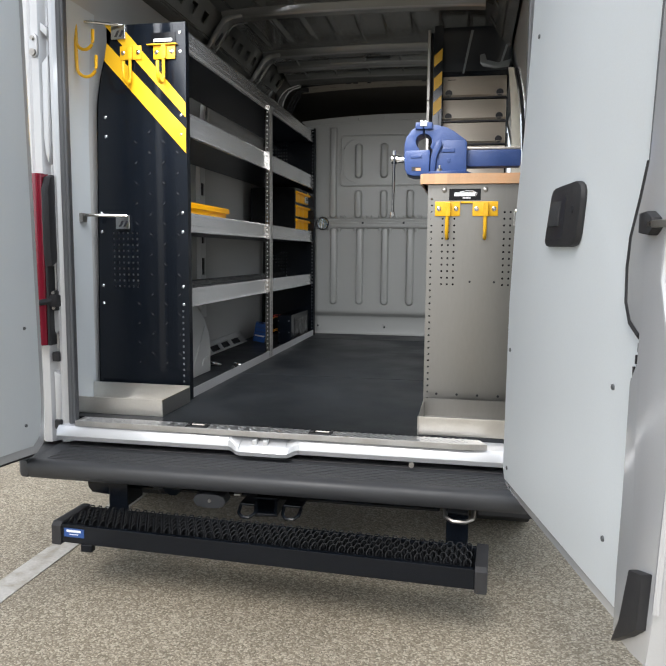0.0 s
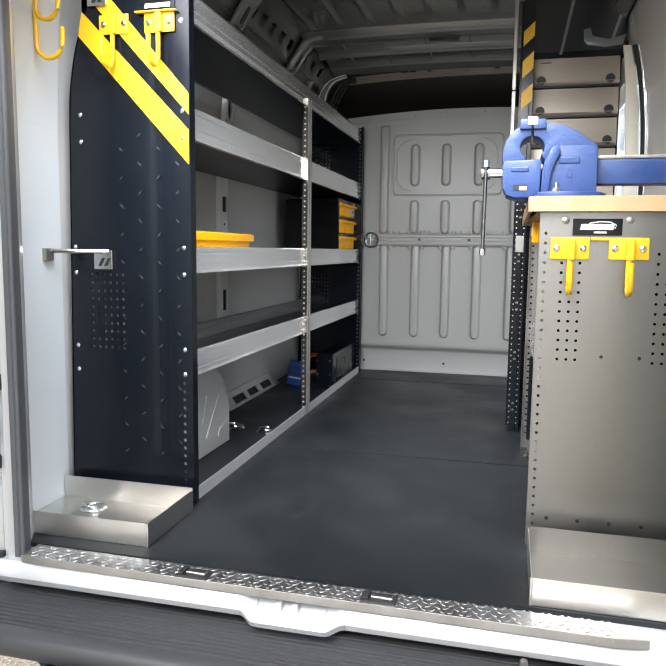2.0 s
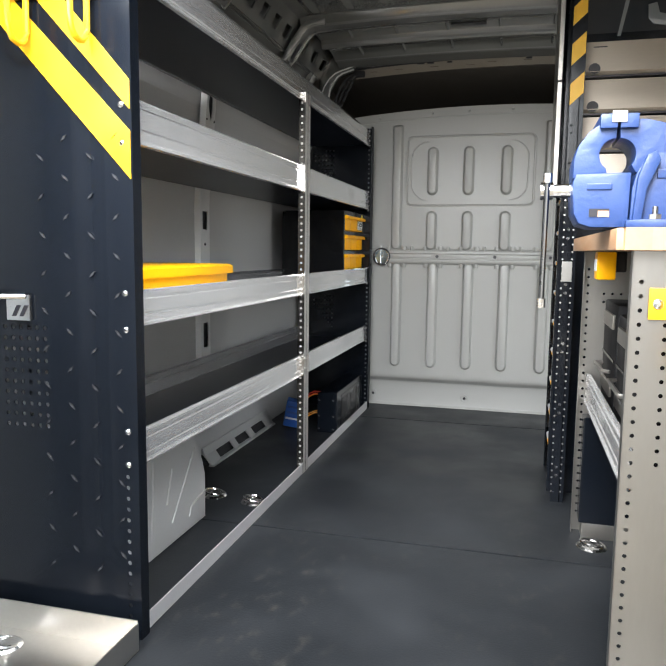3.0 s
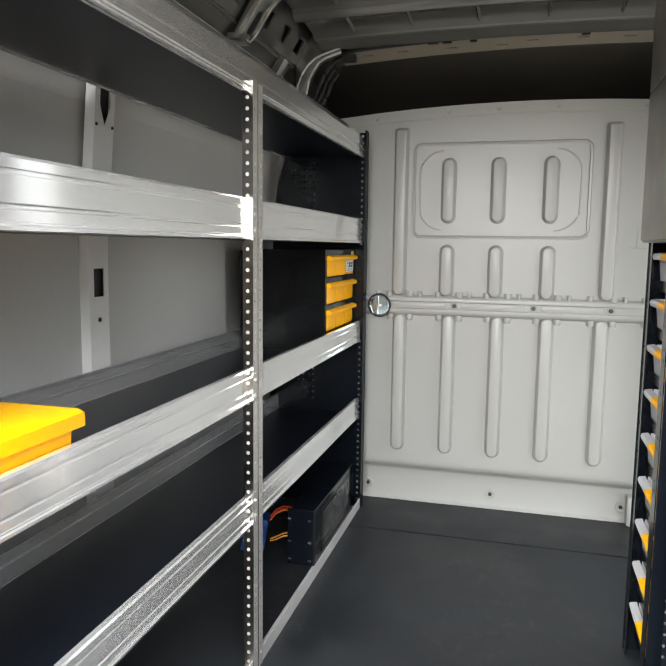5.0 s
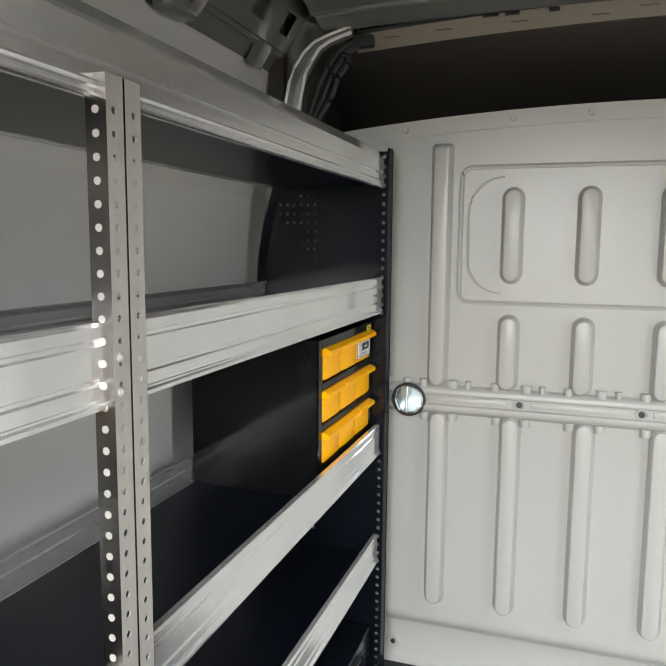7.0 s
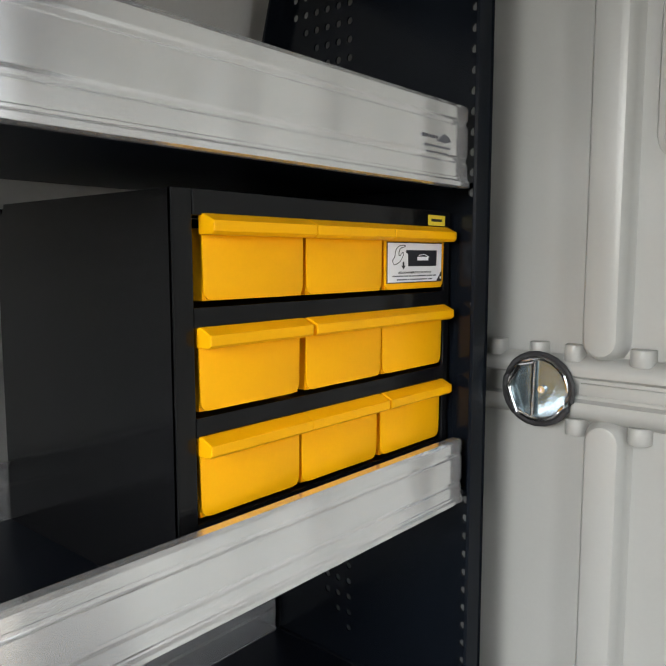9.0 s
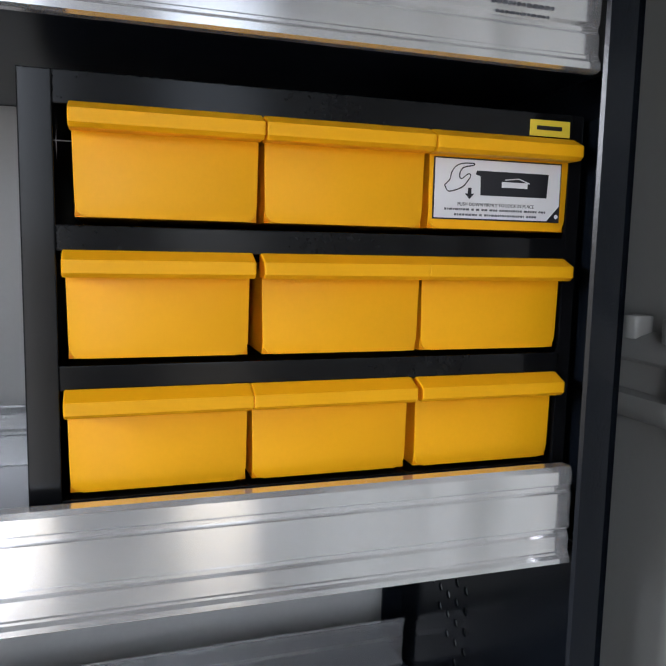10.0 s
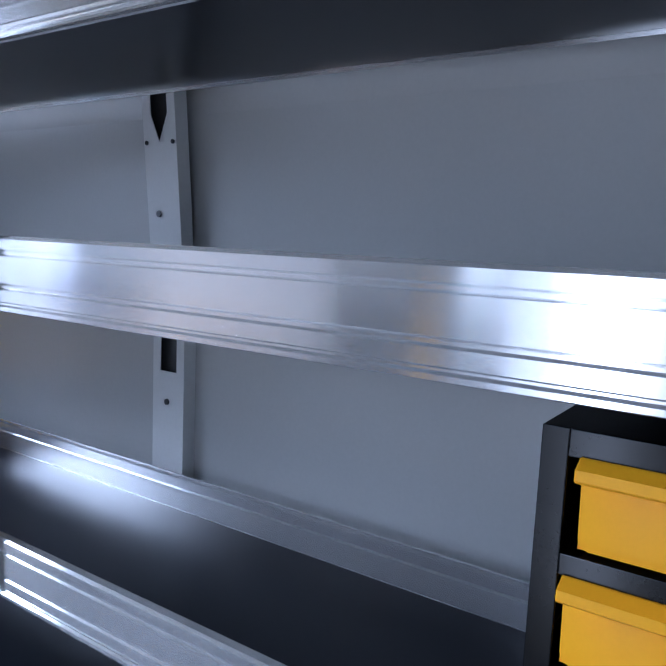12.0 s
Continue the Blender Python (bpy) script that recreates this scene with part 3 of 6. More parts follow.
solid("roof_end", prism(bmesh.new(), [(-0.97, 1.5)] + cap + [(0.97, 1.5)], "y", 3.72, 3.74), CABIN, "dark sheet closing the front end of the roof", "roof end", kind="structure")

# curved arms by which the bows reach down to the side rails
for s in (-1, 1):
    for yb in ((1.55, 2.355) if s < 0 else (2.355,)):
        foot = thing("bow_bracket", (s * 0.76, yb, 1.8), "grey pressed bracket where a roof bow meets the side rail", "bracket", "bow brackets", "structure")
        arm = [(0.60, 1.936), (0.655, 1.932), (0.692, 1.918), (0.718, 1.892), (0.745, 1.852), (0.772, 1.812), (0.79, 1.792), (0.808, 1.79), (0.806, 1.806), (0.785, 1.842), (0.752, 1.892), (0.722, 1.932), (0.69, 1.955), (0.60, 1.965)]
        part("arm", smooth(prism(bmesh.new(), [(s * x, z) for x, z in arm], "y", yb - 0.052, yb + 0.052, 0.009)), BOW_GREY, foot)
        for e in (-0.047, 0.047):
            part("arm_edge", smooth(sweep(bmesh.new(), [(s * x, yb + e, z - 0.001) for x, z in arm[:8]], 0.006, 6)), BOW_GREY, foot)
        part("foot", smooth(B(s * 0.79, s * 0.835, yb - 0.05, yb + 0.05, 1.778, 1.80, 0.006)), ROOF_GREY, foot)
        bm = bmesh.new()
        prism(bm, [(yb + 0.016 * math.cos(radians(a)), dz + 0.016 * math.sin(radians(a))) for dz, a0 in ((0.026, 0), (-0.026, 180)) for a in range(a0, a0 + 181, 30)], "x", -0.0015, 0.0015)
        bm.transform(Matrix.Translation((s * 0.755, 0, 1.8345)) @ Matrix.Rotation(s * radians(-34), 4, "Y"))
        part("slot", bm, INK, foot, "dark rounded slot")

# partition towards the cab


def crown_z(x):
    """Height of the partition's top edge."""
    return 1.682 - 0.045 * ((x - 0.15) / 0.8) ** 2


wall_front = thing("wall_front", (0, 3.04, 0), "light grey ribbed steel partition between load space and cab", "partition", kind="structure")
crown = [(-0.93, 0.20), (0.93, 0.20), (0.93, 1.52)] + [(x, crown_z(x)) for x in steps(0.8, -0.8, 16)] + [(-0.93, 1.52)]
part("panel", prism(bmesh.new(), crown, "y", 3.04, 3.052), PANEL_GREY, wall_front)
top_strip = bmesh.new()
pts = steps(-0.8, 0.8, 24)
lo = [(x, crown_z(x) - 0.04) for x in pts]
prism(top_strip, lo + [(x, z + 0.045) for x, z in lo[::-1]], "y", 3.034, 3.04)
part("top_flange", top_strip, PANEL_GREY, wall_front)
for x in (-0.48, -0.186, 0.013, 0.243, 0.56):
    z = crown_z(x) - 0.018
    part("rivet", rod(bmesh.new(), (x, 3.036, z), (x, 3.028, z), 0.009, 10, 0.006), PANEL_GREY, wall_front)


def rib(x, z0, z1, wide=0.056, deep=0.029, top=1.0):
    """A pressed upright rib; top is the roundness of its upper end."""
    bm = bmesh.new()
    r = wide / 2
    rings = []
    for k, d in ((1.12, 0.0), (1.03, 0.1), (0.94, 0.42), (0.83, 0.78), (0.70, 0.95), (0.52, 1.0)):
        w, lift = r * k, r * (1 - k)
        ring = []
        for z, q, a0 in ((z1 - lift, top, 0), (z0 + lift, -1.0, 180)):
            c = w * abs(q)
            for n in range(9):
                a = math.radians(a0 + 22.5 * n)
                side = math.copysign(w - c, math.cos(a)) if n != 4 else 0.0
                ring.append(bm.verts.new((x + side + c * math.cos(a), 3.0405 - d * deep, z - math.copysign(c, q) + c * math.sin(a))))
        rings.append(ring)
    out = rings[0]
    n = len(out)
    for a, b in zip(rings, rings[1:]):
        for i in range(n):
            bm.faces.new((a[i], a[(i + 1) % n], b[(i + 1) % n], b[i]))
    tip = rings[-1]
    bm.faces.new(tip)
    bmesh.ops.recalc_face_normals(bm, faces=bm.faces[:])
    return part("rib", smooth(bm), PANEL_GREY, wall_front)


for x in (-0.366, -0.161, 0.036, 0.231, 0.438, 0.64):
    rib(x, 0.240, 0.836)

def tab(x, z, wide):
    """A short curled tab at the channel's edge."""
    arc = [(x + wide / 2 * math.cos(radians(a)), 3.04 - 0.021 * math.sin(radians(a)) ** 0.6) for a in range(0, 181, 20)]
    part("tab", smooth(prism(bmesh.new(), arc, "z", z - 0.012, z + 0.01, 0.002)), PANEL_GREY, wall_front)


for x in (-0.366, -0.161, 0.036, 0.231, 0.438, 0.64):
    for dx, wide in ((-0.045, 0.026), (0.04, 0.03), (0.083, 0.018)):
        tab(x + dx, 0.918, wide)
    for dx in (-0.04, 0.04):
        tab(x + dx, 0.821, 0.028)
for x in (-0.46, -0.52, -0.57):
    tab(x, 0.918, 0.024)
for x in (-0.176, 0.021, 0.224):
    rib(x, 0.908, 1.122)
    rib(x, 1.212, 1.472)
for x in (-0.373, 0.450):
    rib(x, 0.908, 1.595, top=0.45)


def bead_line(pts, r=0.006, closed=True):
    bm = bmesh.new()
    sweep(bm, [(x, 3.04, z) for x, z in pts] + ([(pts[0][0], 3.04, pts[0][1])] if closed else []), r, 6)
    part("bead", smooth(bm), PANEL_GREY, wall_front)


rounded = []
for cx, cz, a0 in ((0.339, 1.185, -90), (0.339, 1.50, 0), (-0.288, 1.50, 90), (-0.288, 1.185, 180)):
    rounded += [(cx + 0.03 * math.cos(radians(a0 + a)), cz + 0.03 * math.sin(radians(a0 + a))) for a in range(0, 91, 15)]
bead_line(rounded, 0.007)
for s in (-1, 1):
    bend = [(0.020 + s * (0.222 + 0.095 * math.sin(radians(a))), 1.342 + q * (0.065 + 0.095 * math.cos(radians(a)))) for q, angles in ((1, range(0, 91, 15)), (-1, range(75, -1, -15))) for a in angles]
    bead_line(bend, 0.0035, False)
part("channel", smooth(prism(bmesh.new(), [(3.04, 0.826), (3.028, 0.831), (3.021, 0.838), (3.018, 0.846), (3.019, 0.854), (3.026, 0.858), (3.026, 0.884), (3.019, 0.888), (3.018, 0.896), (3.021, 0.903), (3.028, 0.909), (3.04, 0.913)], "x", -0.93, 0.93)), PANEL_GREY, wall_front)
for x in (-0.66, -0.138, 0.178, 0.47):
    part("bolt_hole", rod(bmesh.new(), (x, 3.0265, 0.872), (x, 3.023, 0.872), 0.0088, 12), INK, wall_front)
    part("bolt_rim", ring_shape(bmesh.new(), (x, 3.025, 0.872), (0, 1, 0), 0.0135, 0.003, 14), PANEL_GREY, wall_front)
for a, b in ((-0.40, -0.172), (-0.108, 0.146), (0.208, 0.44)):
    part("pressing", smooth(B(a, b, 3.0215, 3.03, 0.8625, 0.8795, 0.004)), PANEL_GREY, wall_front)
# rolled foot: the sheet turns back under the ribs and drops to the floor as a set-back flange
foot = [(3.04, 0.205), (3.0405, 0.188), (3.044, 0.174), (3.054, 0.162), (3.072, 0.153), (3.082, 0.146), (3.087, 0.134), (3.089, 0.10), (3.089, 0.03), (3.085, 0.012), (3.074, 0.003), (3.074, 0.0), (3.10, 0.0), (3.10, 0.205)]
part("foot_flange", smooth(prism(bmesh.new(), foot, "x", -0.93, 0.93)), PANEL_GREY, wall_front)
for x in (-0.5, 0.035, 0.56):
    part("foot_rim", ring_shape(bmesh.new(), (x, 3.088, 0.061), (0, 1, 0), 0.019, 0.004, 16), PANEL_GREY, wall_front)
    part("foot_bolt", rod(bmesh.new(), (x, 3.092, 0.061), (x, 3.084, 0.061), 0.008, 10), INK, wall_front)
part("foot_gusset", smooth(B(0.575, 0.70, 3.03, 3.09, 0.0, 0.125, 0.012)), PANEL_GREY, wall_front)
# thin stamped lines beside the window pressing
bead_line([(0.515, 1.205), (0.60, 1.205)], 0.002, False)
bead_line([(0.52, 1.118), (0.60, 1.116)], 0.002, False)
bead_line([(0.553, 1.205), (0.551, 1.118)], 0.002, False)

# tie-down cup on the partition
cup = thing("tie_down_ring", (-0.451, 3.01, 0.867), "round zinc tie-down cup with folding ring on the partition", "tie-down ring")
c = Vector((-0.451, 3.012, 0.867))
part("rim", ring_shape(bmesh.new(), c, (0, 1, 0), 0.047, 0.004), RUBBER, cup, "black rubber rim")
part("dish", rod(bmesh.new(), c + Vector((0, 0.016, 0)), c + Vector((0, 0.002, 0)), 0.044, 24, 0.043), DISH, cup)
part("dish_edge", ring_shape(bmesh.new(), c + Vector((0, -0.001, 0)), (0, 1, 0), 0.041, 0.003), CHROME, cup)
part("folding_ring", smooth(sweep(bmesh.new(), [c + Vector((1.3 * p[0], p[1], 1.3 * p[2])) for p in ((-0.004, -0.002, 0.028), (-0.004, -0.004, -0.028), (-0.02, -0.006, -0.026), (-0.03, -0.008, 0.0), (-0.018, -0.006, 0.024), (-0.004, -0.002, 0.028))], 0.003, 8)), CHROME, cup)
part("stud", rod(bmesh.new(), c + Vector((0.006, 0.004, 0)), c + Vector((0.006, -0.003, 0)), 0.005, 10), CHROME, cup)

# dark hollow over the cab, with its pale header strip
hollow = thing("overcab_hollow", (0, 3.4, 1.55), "dark empty hollow above the cab partition", "overcab hollow", kind="structure")
part("shell", smooth(prism(bmesh.new(), [(2.955, 1.86), (3.02, 1.862), (3.15, 1.85), (3.3, 1.815), (3.45, 1.75), (3.6, 1.63), (3.66, 1.52), (3.6, 1.46), (3.06, 1.46), (3.06, 1.44), (3.62, 1.44), (3.69, 1.50), (3.63, 1.65), (3.46, 1.775), (3.2, 1.86), (3.02, 1.88), (2.955, 1.875)], "x", -0.84, 0.84)), CABIN, hollow)
for s in (-1, 1):
    part("cheek", B(s * 0.80, s * 0.84, 2.90, 3.7, 1.50, 1.96), CABIN, hollow)


def header(name, y0, z0, y1, z1, wide, mat, back=0.012):
    """A strip under the front end of the roof, following its curve."""
    bm = bmesh.new()
    rings = []
    for x in steps(-wide, wide, 28):
        drop = 0.026 * ((x - 0.2) / 0.74) ** 2 - 0.008
        rings.append([bm.verts.new(p) for p in ((x, y0, z0 - drop), (x, y1, z1 - drop), (x, y1 + back, z1 - drop + 0.004), (x, y0 + back, z0 - drop + 0.004))])
    for a, b in zip(rings, rings[1:]):
        for i in range(4):
            bm.faces.new((a[i], a[(i + 1) % 4], b[(i + 1) % 4], b[i]))
    bm.faces.new(rings[0])
    bm.faces.new(rings[-1])
    bmesh.ops.recalc_face_normals(bm, faces=bm.faces[:])
    return part(name, smooth(bm), mat, hollow)


header("header_fold", 2.893, 1.897, 2.902, 1.900, 0.66, BOW_GREY)
header("header_seal", 2.902, 1.900, 2.911, 1.893, 0.66, RUBBER)
header("header_strip", 2.911, 1.894, 2.955, 1.858, 0.60, BEIGE)
random.seed(31)
for x in (-0.5, -0.36, -0.17, 0.02, 0.13, 0.31, 0.47):
    drop = 0.026 * ((x - 0.2) / 0.74) ** 2 - 0.008
    f = random.uniform(0.35, 0.7)
    y, z = 2.911 + 0.044 * f, 1.894 - 0.036 * f - drop
    part("glue_mark", smooth(sweep(bmesh.new(), [(x - 0.022, y, z - 0.001), (x - 0.008, y + 0.002, z - 0.003), (x + 0.006, y, z - 0.002), (x + 0.02, y + 0.003, z - 0.003)], 0.002, 5)), GLUE, hollow, "dried brown glue mark")
for x0, x1 in ((-0.26, -0.22), (-0.205, -0.17), (-0.10, -0.075), (0.30, 0.33)):
    part("seal_scrap", B(x0, x1, 2.905, 2.914, 1.886, 1.893, 0.001), INK, hollow)
outer_arc = [(0.60, 1.896), (0.637, 1.884), (0.672, 1.874), (0.703, 1.862), (0.735, 1.836), (0.762, 1.80), (0.777, 1.76), (0.787, 1.712), (0.80, 1.60)]
inner_arc = [(0.755, 1.60), (0.742, 1.712), (0.730, 1.765), (0.712, 1.802), (0.690, 1.832), (0.662, 1.848), (0.63, 1.858), (0.60, 1.866)]
for s in (-1, 1):
    web = part("corner_pressing", smooth(prism(bmesh.new(), [(s * x, z) for x, z in outer_arc + inner_arc], "y", 2.885, 2.925, 0.01)), BOW_GREY, hollow, "curved grey corner pressing")
    for arc, e in ((outer_arc, -0.006), (inner_arc[::-1], 0.006)):
        part("corner_bead", smooth(sweep(bmesh.new(), [(s * x, 2.886, z + e) for x, z in arc], 0.0045, 6)), UPRIGHT_GREY, web)
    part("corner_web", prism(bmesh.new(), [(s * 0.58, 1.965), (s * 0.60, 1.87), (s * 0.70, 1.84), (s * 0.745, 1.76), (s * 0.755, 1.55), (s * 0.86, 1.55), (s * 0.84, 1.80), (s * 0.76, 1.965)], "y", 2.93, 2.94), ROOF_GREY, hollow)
cables = thing("cable_bundle", (-0.68, 2.92, 1.6), "black cable bundle hanging in the roof corner", "cables")
for k, (dx, dz) in enumerate(((0.0, 0.0), (0.018, -0.012), (0.036, -0.02))):
    part("cable", smooth(sweep(bmesh.new(), eased([(-0.57, 2.915, 1.862 + dz * 0.5), (-0.612, 2.905, 1.846 + dz), (-0.648 + dx, 2.90, 1.82 + dz), (-0.676 + dx, 2.895, 1.775 + dz), (-0.70 + dx, 2.89, 1.715 + dz), (-0.73 + 0.4 * dx, 2.885, 1.62)]), 0.0085, 8)), RUBBER, cables)
part("clip", smooth(B(-0.60, -0.545, 2.895, 2.93, 1.838, 1.868, 0.006)), RUBBER, cables)

# rear frame: pillars, seal, sill, tread plate
for s in (-1, 1):
    pillar = thing("rear_pillar", (s * 0.9, 0, -0.1), "silver-white painted rear pillar of the van", "pillar", "rear pillars", "structure")
    post = [(0.83, 0.10), (0.803, 0.05), (0.803, 0.015), (0.81, -0.004), (0.822, -0.012), (0.834, -0.011), (0.842, -0.003), (0.847, 0.014), (0.853, 0.019), (0.861, 0.014), (0.868, -0.006), (0.875, -0.016), (0.90, -0.02), (0.925, 0.0), (1.0, -0.012), (1.035, 0.02), (1.03, 0.12), (0.94, 0.12)]
    part("pressing", smooth(prism(bmesh.new(), [(s * x, y) for x, y in post], "z", -0.09, 1.95)), PAINT, pillar)
    for bulge in ([(0.840, 1.34), (0.866, 1.31), (0.868, 1.05), (0.862, 0.99), (0.852, 0.955), (0.842, 1.02)], [(0.838, 1.43), (0.868, 1.455), (0.868, 1.425), (0.842, 1.40)], [(0.826, 0.41), (0.84, 0.43), (0.862, 0.41), (0.862, 0.35), (0.845, 0.325), (0.828, 0.345)], [(0.832, 0.17), (0.86, 0.185), (0.86, -0.02), (0.836, -0.02)]):
        part("inner_pressing", smooth(prism(bmesh.new(), [(s * x, z) for x, z in bulge], "y", -0.0135, 0.03, 0.006)), PAINT, pillar)
    part("seal", smooth(prism(bmesh.new(), [(s * 0.785, 0.004), (s * 0.792, -0.010), (s * 0.803, -0.012), (s * 0.809, -0.004), (s * 0.805, 0.03), (s * 0.79, 0.035)], "z", -0.02, 1.92)), SEAL, pillar, "grey rubber door seal")
    part("seal_lip", smooth(rod(bmesh.new(), (s * 0.786, -0.002, -0.02), (s * 0.786, -0.002, 1.92), 0.006, 8)), SEAL, pillar)
    upper = smooth(prism(bmesh.new(), [(s * (0.888 + 0.017 * math.cos(radians(q))), c + 0.017 * math.sin(radians(q))) for c, q0 in ((1.395, 0), (1.345, 180)) for q in range(q0, q0 + 181, 30)], "y", -0.027, -0.015, 0.003))
    part("hinge_plate", upper, PAINT, pillar)
    for z, r in ((1.395, 0.007), (1.345, 0.012)):
        part("hinge_bolt", rod(bmesh.new(), (s * 0.888, -0.036, z), (s * 0.888, -0.026, z), r, 12), ZINC, pillar)
    part("check_block", smooth(B(s * 0.822, s * 0.862, -0.04, 0.0, 0.43, 0.475, 0.006)), RUBBER, pillar, "black door check block")
    part("check_block", smooth(B(s * 0.83, s * 0.85, -0.03, 0.0, 0.415, 0.49, 0.005)), RUBBER, pillar, "black door check block")
    for z in (0.425, 0.482):
        part("check_bolt", rod(bmesh.new(), (s * 0.84, -0.036, z), (s * 0.84, -0.028, z), 0.006, 10), ZINC, pillar)
    part("check_arm", smooth(sweep(bmesh.new(), [(s * 0.845, -0.03, 0.455), (s * 0.868, -0.055, 0.448), (s * 0.895, -0.078, 0.445)], 0.011, 8)), RUBBER, pillar, "black door check arm")
    for z in (0.24, -0.02):
        part("bump_stop", B(s * 0.832, s * 0.86, -0.022, 0.0, z - 0.018, z + 0.018, 0.004), RUBBER, pillar)
    for y0, y1 in (((0.1, 3.9),) if s < 0 else ((0.1, 1.68), (2.97, 3.9))):
        part("outer_side", B(s * 1.0, s * 1.03, y0, y1, -0.12, 1.75), PAINT, pillar)
    lamp = thing("tail_lamp", (s * 0.92, -0.03, 0.27), "tall red tail lamp with black side", "tail lamp", "tail lamps")
    part("lens", smooth(prism(bmesh.new(), [(s * 0.862, 0.0), (s * 0.862, -0.048), (s * 0.88, -0.058), (s * 0.985, -0.05), (s * 1.04, -0.01), (s * 1.04, 0.0)], "z", 0.285, 0.918, 0.008)), RED_LENS, lamp)
    part("housing", smooth(prism(bmesh.new(), [(0.0, 0.60), (-0.045, 0.58), (-0.052, 0.66), (-0.052, 0.86), (-0.035, 0.905), (0.0, 0.915)], "x", s * 0.832, s * 0.861, 0.003)), RUBBER, lamp, "black lamp housing side")
    part("housing", B(s * 0.85, s * 0.861, -0.045, 0.0, 0.285, 0.58, 0.004), RUBBER, lamp, "black lamp housing side")
# the opening reaches further to the workbench side
pillar.location.x += 0.055
lamp.location.x += 0.055
part("header", B(-0.85, 0.9, -0.02, 0.1, 1.86, 1.98, 0.01), PAINT, pillar)
part("header_seal", B(-0.8, 0.8, -0.014, 0.03, 1.845, 1.862, 0.004), SEAL, pillar)

sill = thing("rear_sill", (0, 0, -0.09), "silver-white painted rear sill with latch recess", "sill", kind="structure")
for a, b in ((-0.84, -0.16), (0.10, 0.89)):
    part("edge", smooth(prism(bmesh.new(), [(0.045, -0.012), (0.0, -0.016), (-0.028, -0.02), (-0.042, -0.034), (-0.046, -0.056), (-0.036, -0.074), (0.045, -0.09)], "x", a, b, 0.003)), PAINT, sill)
part("recess", smooth(prism(bmesh.new(), [(0.045, -0.02), (0.005, -0.026), (-0.05, -0.046), (-0.064, -0.055), (-0.071, -0.067), (-0.062, -0.083), (0.045, -0.095)], "x", -0.115, 0.055, 0.004)), PAINT, sill)
for a, b, q in ((-0.16, -0.115, 1), (0.10, 0.055, 1)):
    bm = bmesh.new()
    e0 = [(0.045, -0.012), (0.0, -0.016), (-0.028, -0.02), (-0.042, -0.034), (-0.046, -0.056), (-0.036, -0.074), (0.045, -0.09)]
    e1 = [(0.045, -0.02), (0.005, -0.026), (-0.05, -0.046), (-0.064, -0.055), (-0.071, -0.067), (-0.062, -0.083), (0.045, -0.095)]
    rings = []
    for f in steps(0, 1, 6):
        g = f * f * (3 - 2 * f)
        rings.append([bm.verts.new((a + f * (b - a), u0 + g * (u1 - u0), v0 + g * (v1 - v0))) for (u0, v0), (u1, v1) in zip(e0, e1)])
    for u, v in zip(rings, rings[1:]):
        for i in range(7):
            bm.faces.new((u[i], u[(i + 1) % 7], v[(i + 1) % 7], v[i]))
    bmesh.ops.recalc_face_normals(bm, faces=bm.faces[:])
    part("recess_shoulder", smooth(bm), PAINT, sill)
for x in (-0.06, -0.02):
    part("latch_stamp", B(x - 0.009, x + 0.009, -0.05, -0.015, -0.046, -0.026, 0.004), PAINT, sill)
for x in (-0.286, 0.175):
    st = thing("latch_striker", (x, -0.01, -0.02), "black steel latch striker on the rear sill", "latch striker", "strikers")
    part("base", B(x - 0.042, x + 0.042, -0.04, 0.006, -0.02, 0.008, 0.004), RUBBER, st)
    part("jaw", B(x - 0.036, x - 0.022, -0.036, 0.003, 0.008, 0.014, 0.003), RUBBER, st)
    part("loop", smooth(sweep(bmesh.new(), [(x - 0.015, 0.0, 0.004), (x - 0.015, -0.025, 0.011), (x + 0.03, -0.025, 0.011), (x + 0.03, 0.0, 0.004)], 0.0035, 8)), ZINC, st)
tread = thing("tread_plate", (0, 0.01, -0.01), "bright aluminium diamond tread plate on the load edge", "tread plate")
part("plate", prism(bmesh.new(), [(-0.765, -0.036), (0.68, -0.05), (0.75, -0.04), (0.725, 0.012), (-0.765, 0.034)], "z", -0.018, 0.003, 0.001), TREAD, tread)
bm = bmesh.new()
loz = mesh_of("lozenge", prism(bm, [(-0.009, 0.0), (-0.003, 0.0024), (0.003, 0.0024), (0.009, 0.0), (0.003, -0.0024), (-0.003, -0.0024)], "z", 0.0, 0.0014), TREAD)
k = 0
for i in range(70):
    for j in range(4):
        p = new("lozenge", loz)
        p.parent = tread
        p.matrix_parent_inverse = Matrix.Translation(-tread.location)
        p.matrix_basis = pose(-0.752 + i * 0.0206 + (0.0103 if j % 2 else 0), -0.026 + j * 0.0165 - 0.012 * i / 70, 0.003, 0, 0, 42 if (i + j) % 2 else -42)
solid("sill_screw", rod(bmesh.new(), (0.50, -0.05, -0.078), (0.50, -0.066, -0.078), 0.009, 12), ZINC, "small zinc screw head under the rear sill", "screw")

# ---- outside: bumper, step, hitch, wheels, doors ----
bumper = thing("rear_bumper", (0, -0.15, -0.22), "dark grey grained plastic rear bumper with ribbed tread", "bumper")
cover = [(0.06, -0.10), (-0.03, -0.099), (-0.04, -0.104), (-0.18, -0.107), (-0.2, -0.112), (-0.209, -0.122), (-0.211, -0.138), (-0.206, -0.16), (-0.194, -0.172), (-0.15, -0.178), (0.06, -0.178)]
part("cover", smooth(prism(bmesh.new(), cover, "x", -0.86, 0.98, 0.01)), PLASTIC, bumper)
